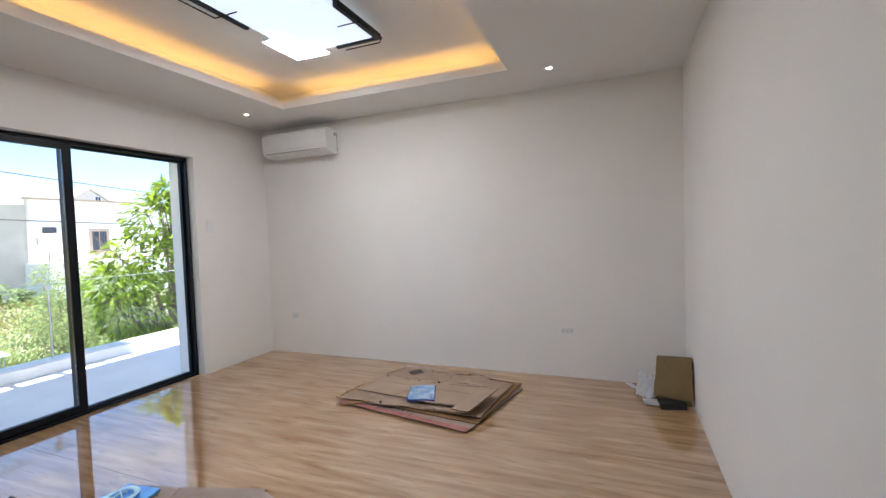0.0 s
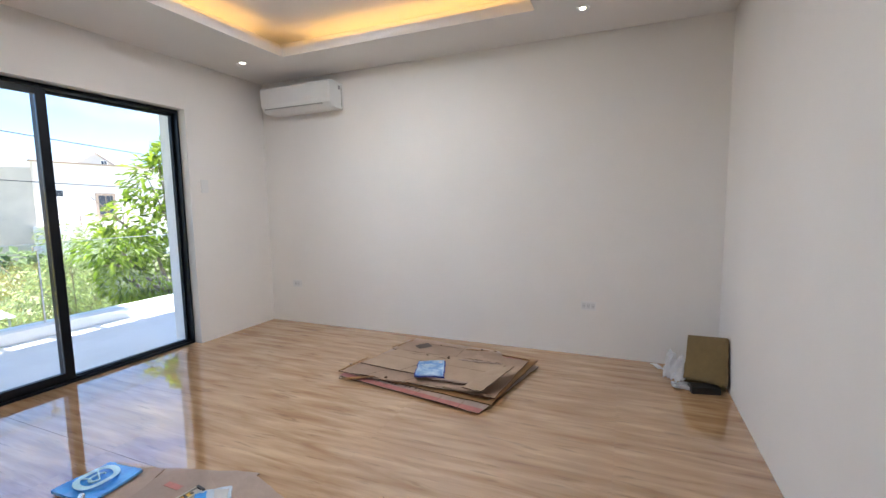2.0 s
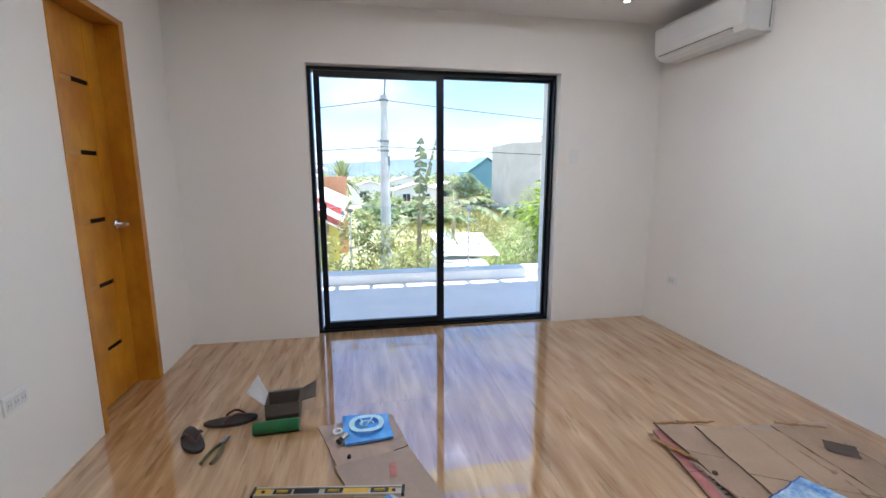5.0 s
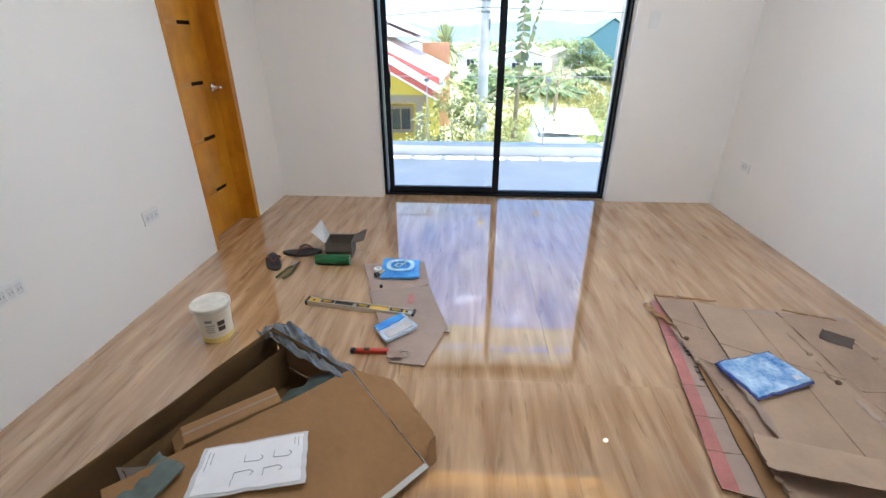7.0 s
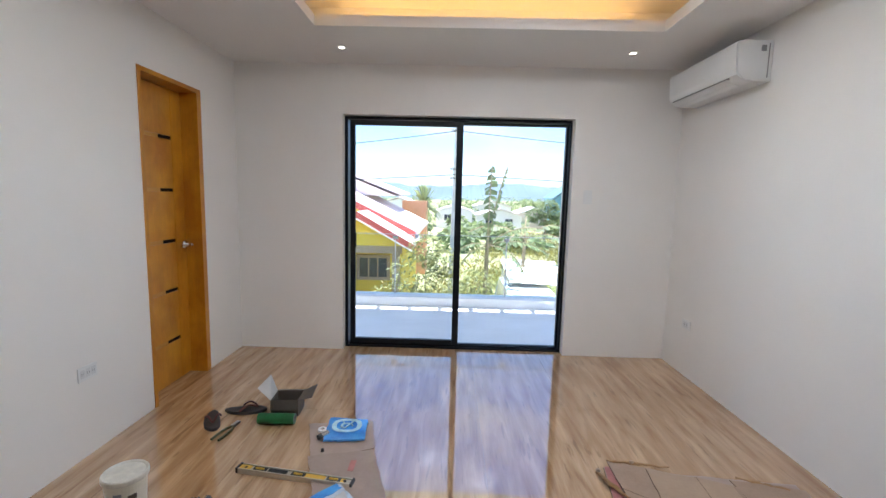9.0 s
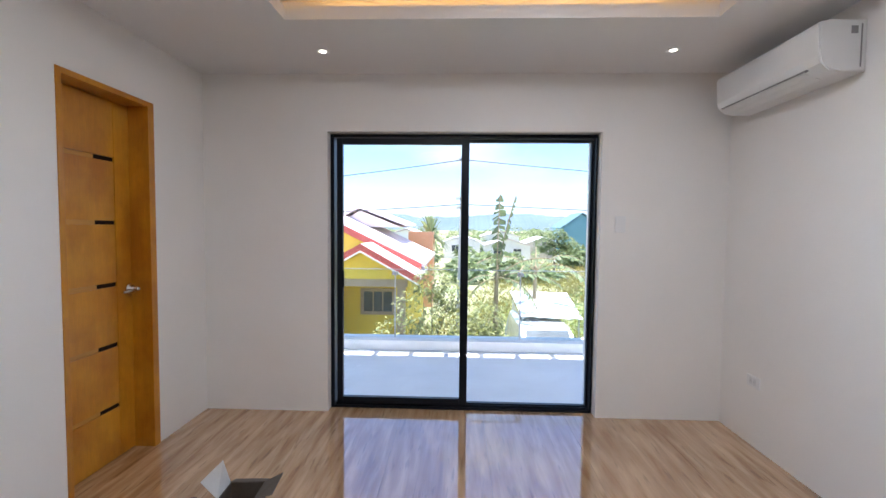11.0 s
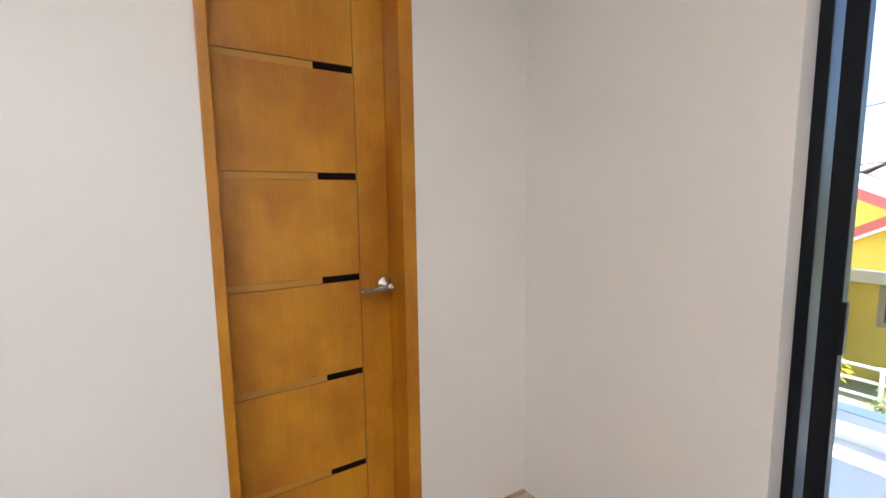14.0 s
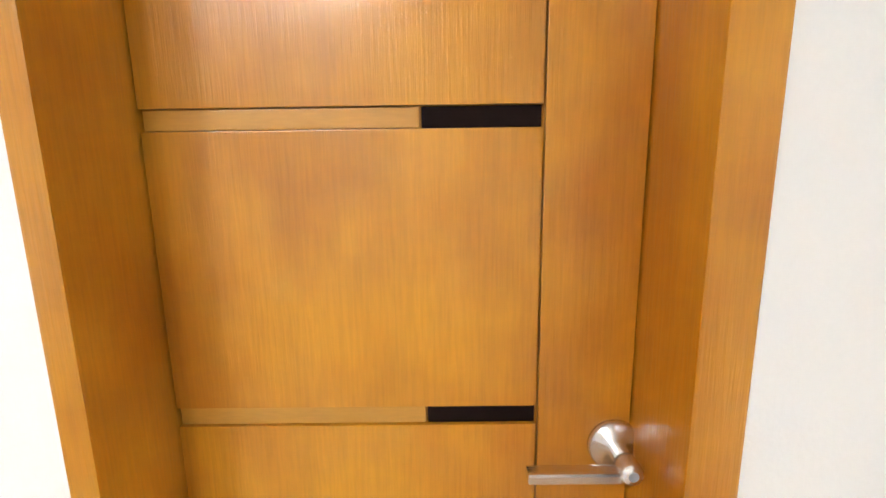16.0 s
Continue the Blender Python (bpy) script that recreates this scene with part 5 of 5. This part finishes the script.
def spirit_level():
    th = thing("spirit_level", "yellow and aluminium spirit level with black ends", "spirit level", (.21, 2.10, 0), -9.0)
    L = .30
    part("web", box(-L, L, -.022, .022, .004, .020, .002), ALU, th)
    for y in (-.024, .016):
        part("flange", box(-L, L, y, y + .008, 0, .026, .002), ALU, th)
    part("yellow_plate", box(.03, .16, -.0155, .0155, .020, .0225), YELLOW, th)
    part("yellow_plate", box(-L, -.235, -.0155, .0155, .020, .0225), YELLOW, th)
    for x in (-.185, .02, .205):
        f = part("vial_block", box(x - .036, x + .036, -.0157, .0157, .020, .0242, .002), BLACK, th)
        part("vial", rod((x - .022, 0, .0245), (x + .022, 0, .0245), .006, .006, 10), YELLOW, f)
    part("cutout", box(-.14, -.04, -.0155, .0155, .020, .0226), BLACK, th)
    for s in (-1, 1):
        part("end_cap", box(s * L - .006, s * L + .006, -.026, .026, 0, .028, .003), BLACK, th)
        part("hang_hole", lathe([(0, .0205), (.008, .0205), (.008, .0232), (0, .0232)], 14, None, Matrix.Translation((s * .262, 0, 0))), BLACK, th)
    part("edge_plate", box(.235, .262, -.0155, .0155, .020, .0224), YELLOW, th)


def torn_sheets():
    specs = [([(.24, 2.25, .002), (.56, 2.36, .002), (.50, 2.66, .002), (.12, 2.60, .002)], 3, "flat grey-brown cardboard sheet under the packets"),
             ([(.36, 1.92, .004), (.70, 1.91, .004), (.56, 2.34, .012), (.22, 2.26, .010)], 4, "grey-brown cardboard sheet with faint red print"),
             ([(.44, 1.68, .004), (.60, 1.66, .005), (.68, 1.93, .012), (.37, 1.95, .012)], 6, "torn curled piece of cardboard"),]
    for c, seed, lab in specs:
        th = thing("cardboard_sheet", lab, "cardboard", (c[0][0], c[0][1], 0), group="loose cardboard")
        loc = [(p[0] - c[0][0], p[1] - c[0][1], p[2]) for p in c]
        part("board", sheet(loc, .004, .006, 12, seed), CARD_GREY, th)
        if seed == 4:
            part("red_print", box(.10, .13, .22, .31, .020, .0206), PINK, th)
        if seed == 6:
            part("curl", sheet([(-.01, .02, .006), (.06, .0, .02), (.05, .05, .03), (-.02, .06, .012)], .004, .01, 6, 2), CARD_GREY, th)


torn_sheets()
spirit_level()


def ring_pack():
    th = thing("blue_packet", "blue plastic packet with a pale ring printed on it", "packet", (.265, 2.40, .014), 1.5)
    part("film", sheet([(0, 0, 0), (.228, .01, .003), (.215, .225, .004), (-.02, .235, .004)], .012, .006, 12, 4), BLUE_PACK, th)
    bm = bmesh.new()
    n = 30
    for k in range(n):
        a, b = 2 * math.pi * k / n, 2 * math.pi * (k + 1) / n
        pts = [(r * math.cos(t) * 1.1 + .105, r * math.sin(t) + .13, .0285 + .003 * math.sin(3 * t)) for r, t in ((.055, a), (.055, b), (.08, b), (.08, a))]
        slab(pts, .0015, bm)
    part("ring_print", bm, CYAN, th, "pale cyan ring")
    curl = [(.105 + .034 * math.cos(a), .125 + .026 * math.sin(a), .0295) for a in [k * .45 for k in range(11)]]
    part("swirl", tube(curl + [(.14, .185, .0295)], .0045, 6), CYAN, th)
    part("swirl", tube([(.07, .185, .029), (.085, .15, .0295), (.075, .105, .029)], .004, 6), CYAN, th)


ring_pack()


def small_pack():
    th = thing("plastic_packet", "small clear and blue plastic packet on cardboard", "packet", (.33, 1.90, .02), -12)
    part("film", sheet([(0, 0, 0), (.10, -.09, .002), (.21, .05, .008), (.10, .13, .01)], .014, .012, 10, 7), PALE_PACK, th)
    part("blue_corner", sheet([(.0, .0, .016), (.04, -.03, .016), (.125, .10, .024), (.09, .125, .025)], .003, .006, 8, 7), BLUE_PACK, th)
    part("window", sheet([(.07, -.04, .020), (.11, -.07, .02), (.19, .04, .026), (.15, .08, .027)], .003, .006, 6, 8), CLEAR_BAG, th)


small_pack()


def cutter():
    th = thing("utility_knife", "red and black snap-off utility knife", "knife", (.265, 1.742, .0), 3)
    part("body", box(.0, .165, -.011, .011, .004, .020, .004), RED, th)
    part("end_cap", lathe([(0, -.012), (.012, -.010), (.014, 0), (.012, .01), (0, .012)], 14, None, Matrix.Translation((.0, 0, .013))), BLACK, th)
    part("slider", box(.05, .075, -.008, .008, .020, .026, .002), BLACK, th)
    part("blade", box(.165, .19, -.006, .006, .010, .0108), STEEL, th)
    pts = [(.20 + .03 * math.cos(a) + .01 * a / 6, .015 + .02 * math.sin(a), .022 + .003 * math.sin(2 * a)) for a in [k * .5 for k in range(24)]]
    w = thing("wire_scrap", "thin loop of scrap wire on the torn cardboard", "wire", (.29, 1.735, 0.0), -8)
    part("strand", tube(pts, .0015, 5), STEEL, w)


cutter()


def fittings():
    th = thing("pipe_fitting", "small chrome pipe fitting with a black end", "fitting", (.245, 2.43, .018), 55)
    part("body", rod((0, 0, .014), (.045, 0, .014), .014, .014, 16), SATIN, th)
    part("end", rod((-.022, 0, .014), (0, 0, .014), .0145, .0145, 16), BLACK, th)
    th = thing("plastic_washer", "white plastic ring washer beside the fitting", "washer", (.225, 2.52, .012), 0)
    bm = bmesh.new()
    for k in range(20):
        a, b = 2 * math.pi * k / 20, 2 * math.pi * (k + 1) / 20
        slab([(r * math.cos(t), r * math.sin(t), 0) for r, t in ((.014, a), (.014, b), (.026, b), (.026, a))], .012, bm)
    part("ring", bm, WHITE_PLASTIC, th)
    th = thing("screw_plug", "tiny dark plastic plug on the cardboard", "plug", (.285, 2.315, .01))
    part("plug", lathe([(0, 0), (.009, 0), (.010, .006), (.006, .016), (0, .017)], 12), BLACK, th)


fittings()


def small_box():
    th = thing("open_box", "small open dark cardboard box with pale inner flaps", "box", (-.07, 2.76, 0), 4)
    w, d, h = .085, .07, .105
    part("bottom", box(-w, w, -d, d, 0, .004), DARK_BOX, th)
    part("side", box(-w, w, -d, -d + .004, .004, h), DARK_BOX, th)
    part("side", box(-w, w, d - .004, d, .004, h), DARK_BOX, th)
    part("side", box(-w, -w + .004, -d + .004, d - .004, .004, h), DARK_BOX, th)
    part("side", box(w - .004, w, -d + .004, d - .004, .004, h), DARK_BOX, th)
    part("flap", slab([(-w, -d, h), (-w, d, h), (-w - .05, d + .03, h + .095), (-w - .085, -d + .02, h + .07)], .003), PALE_CARD, th, "pale grey flap")
    part("flap", slab([(w, -d, h), (w, d, h), (w + .085, d + .02, h + .035), (w + .085, -d, h + .02)], .003), DARK_BOX, th)
    part("flap", slab([(-w, d, h), (w, d, h), (w, d + .06, h - .02), (-w, d + .06, h - .02)], .003), DARK_BOX, th)
    part("flap", slab([(-w, -d, h), (w, -d, h), (w, -d - .012, h - .06), (-w, -d - .012, h - .06)], .003), DARK_BOX, th)


small_box()
tube_th = thing("green_tube", "glossy dark green cardboard tube lying on the floor", "tube", (-.19, 2.60, .032), 2)
part("tube", lathe([(.020, 0), (.031, 0), (.032, .004), (.032, .216), (.031, .22), (.020, .22), (.020, .1)], 28, None, Matrix.Rotation(radians(90), 4, "Y")), GREEN_TUBE, tube_th, smooth=False)
part("end_disc", rod((.218, 0, 0), (.219, 0, 0), .0205, .0205, 20), DARK_BOX, tube_th)


def slipper(at, rz, tilt=0.0):
    th = thing("rubber_slipper", "worn dark rubber flip-flop slipper on the floor", "slipper", at, rz, "pair of slippers")
    bm = bmesh.new()
    n = 28
    pts = []
    for k in range(n):
        a = 2 * math.pi * k / n
        x = .13 * math.cos(a)
        y = (.044 + .010 * math.cos(a)) * math.sin(a)
        pts.append((x, y + .006 * math.cos(2 * a), 0))
    slab(pts, .018, bm)
    bmesh.ops.bevel(bm, geom=[e for e in bm.edges if abs(e.verts[0].co.z - e.verts[1].co.z) < 1e-5], offset=.004, segments=2, affect="EDGES")
    part("sole", bm, RUBBER, th)
    for s in (-1, 1):
        arc = [(.075 - .10 * u, s * .043 * u ** .7, .018 + .035 * math.sin(math.pi * min(1, u * .85 + .12))) for u in [k / 8 for k in range(9)]]
        part("strap", tube(arc, .006, 7), STRAP, th)


slipper((-.47, 2.60, 0), -62)
slipper((-.335, 2.74, 0), 8)


def pliers(at, rz):
    th = thing("pliers", "old steel pliers with dark grips lying open", "pliers", at, rz)
    part("jaw", box(.10, .15, -.012, .012, .004, .016, .004), STEEL, th)
    part("pivot", lathe([(0, .003), (.012, .003), (.012, .018), (0, .018)], 14, None, Matrix.Translation((.098, 0, 0))), STEEL, th)
    for s in (-1, 1):
        part("grip", tube([(.095, 0, .010), (.06, s * .018, .010), (.0, s * .024, .010), (-.06, s * .022, .010)], .0075, 8), OLIVE, th)


pliers((-.335, 2.45, 0), 80)


def corner_board():
    th = thing("brown_box_panel", "brown cardboard box leaning in the corner against the wall", "box", (2.44, -.135, 0), 0)
    part("panel", sheet([(.045, .135, .055), (-.02, -.11, .05), (.06, -.115, .33), (.12, .10, .30)], .012, .006, 10, 4), CARD_OLIVE, th)
    part("side_panel", sheet([(-.02, -.115, .05), (.10, -.125, .03), (.17, -.122, .30), (.06, -.118, .33)], .006, .002, 6, 5), CARD_EDGE, th)
    part("back_panel", sheet([(.09, .12, .003), (.02, -.11, .003), (.10, -.112, .33), (.17, .10, .31)], .006, .004, 6, 6), CARD_OLIVE, th)
    th = thing("black_block", "dark plastic block under the leaning cardboard", "block", (2.41, -.165, 0), 12)
    part("body", box(-.02, .07, -.04, .13, 0, .045, .006), BLACK, th)
    th = thing("styrofoam_packing", "white film packing stuffed under the leaning cardboard", "packing", (2.43, -.06, 0), 20)
    part("foam", sheet([(-.03, -.04, .002), (.05, -.06, .002), (.08, .11, .002), (.0, .12, .002)], .022, .03, 10, 3), CLEAR_BAG, th)
    th = plastic_bag("plastic_film", "crumpled clear plastic film beside the cardboard", [(2.45, .0, .004), (2.58, -.04, .13), (2.68, .08, .15), (2.54, .12, .004)], (0, 0, 0), 9, CLEAR_BAG, .05)
    th = thing("paper_scrap", "crumpled white paper scrap on the floor by the wall", "paper", (2.75, .09, 0), 30)
    part("paper", sheet([(0, 0, .002), (.09, .0, .01), (.085, .06, .022), (.0, .05, .004)], .002, .012, 8, 4), PAPER, th)


corner_board()
floor_tiles()
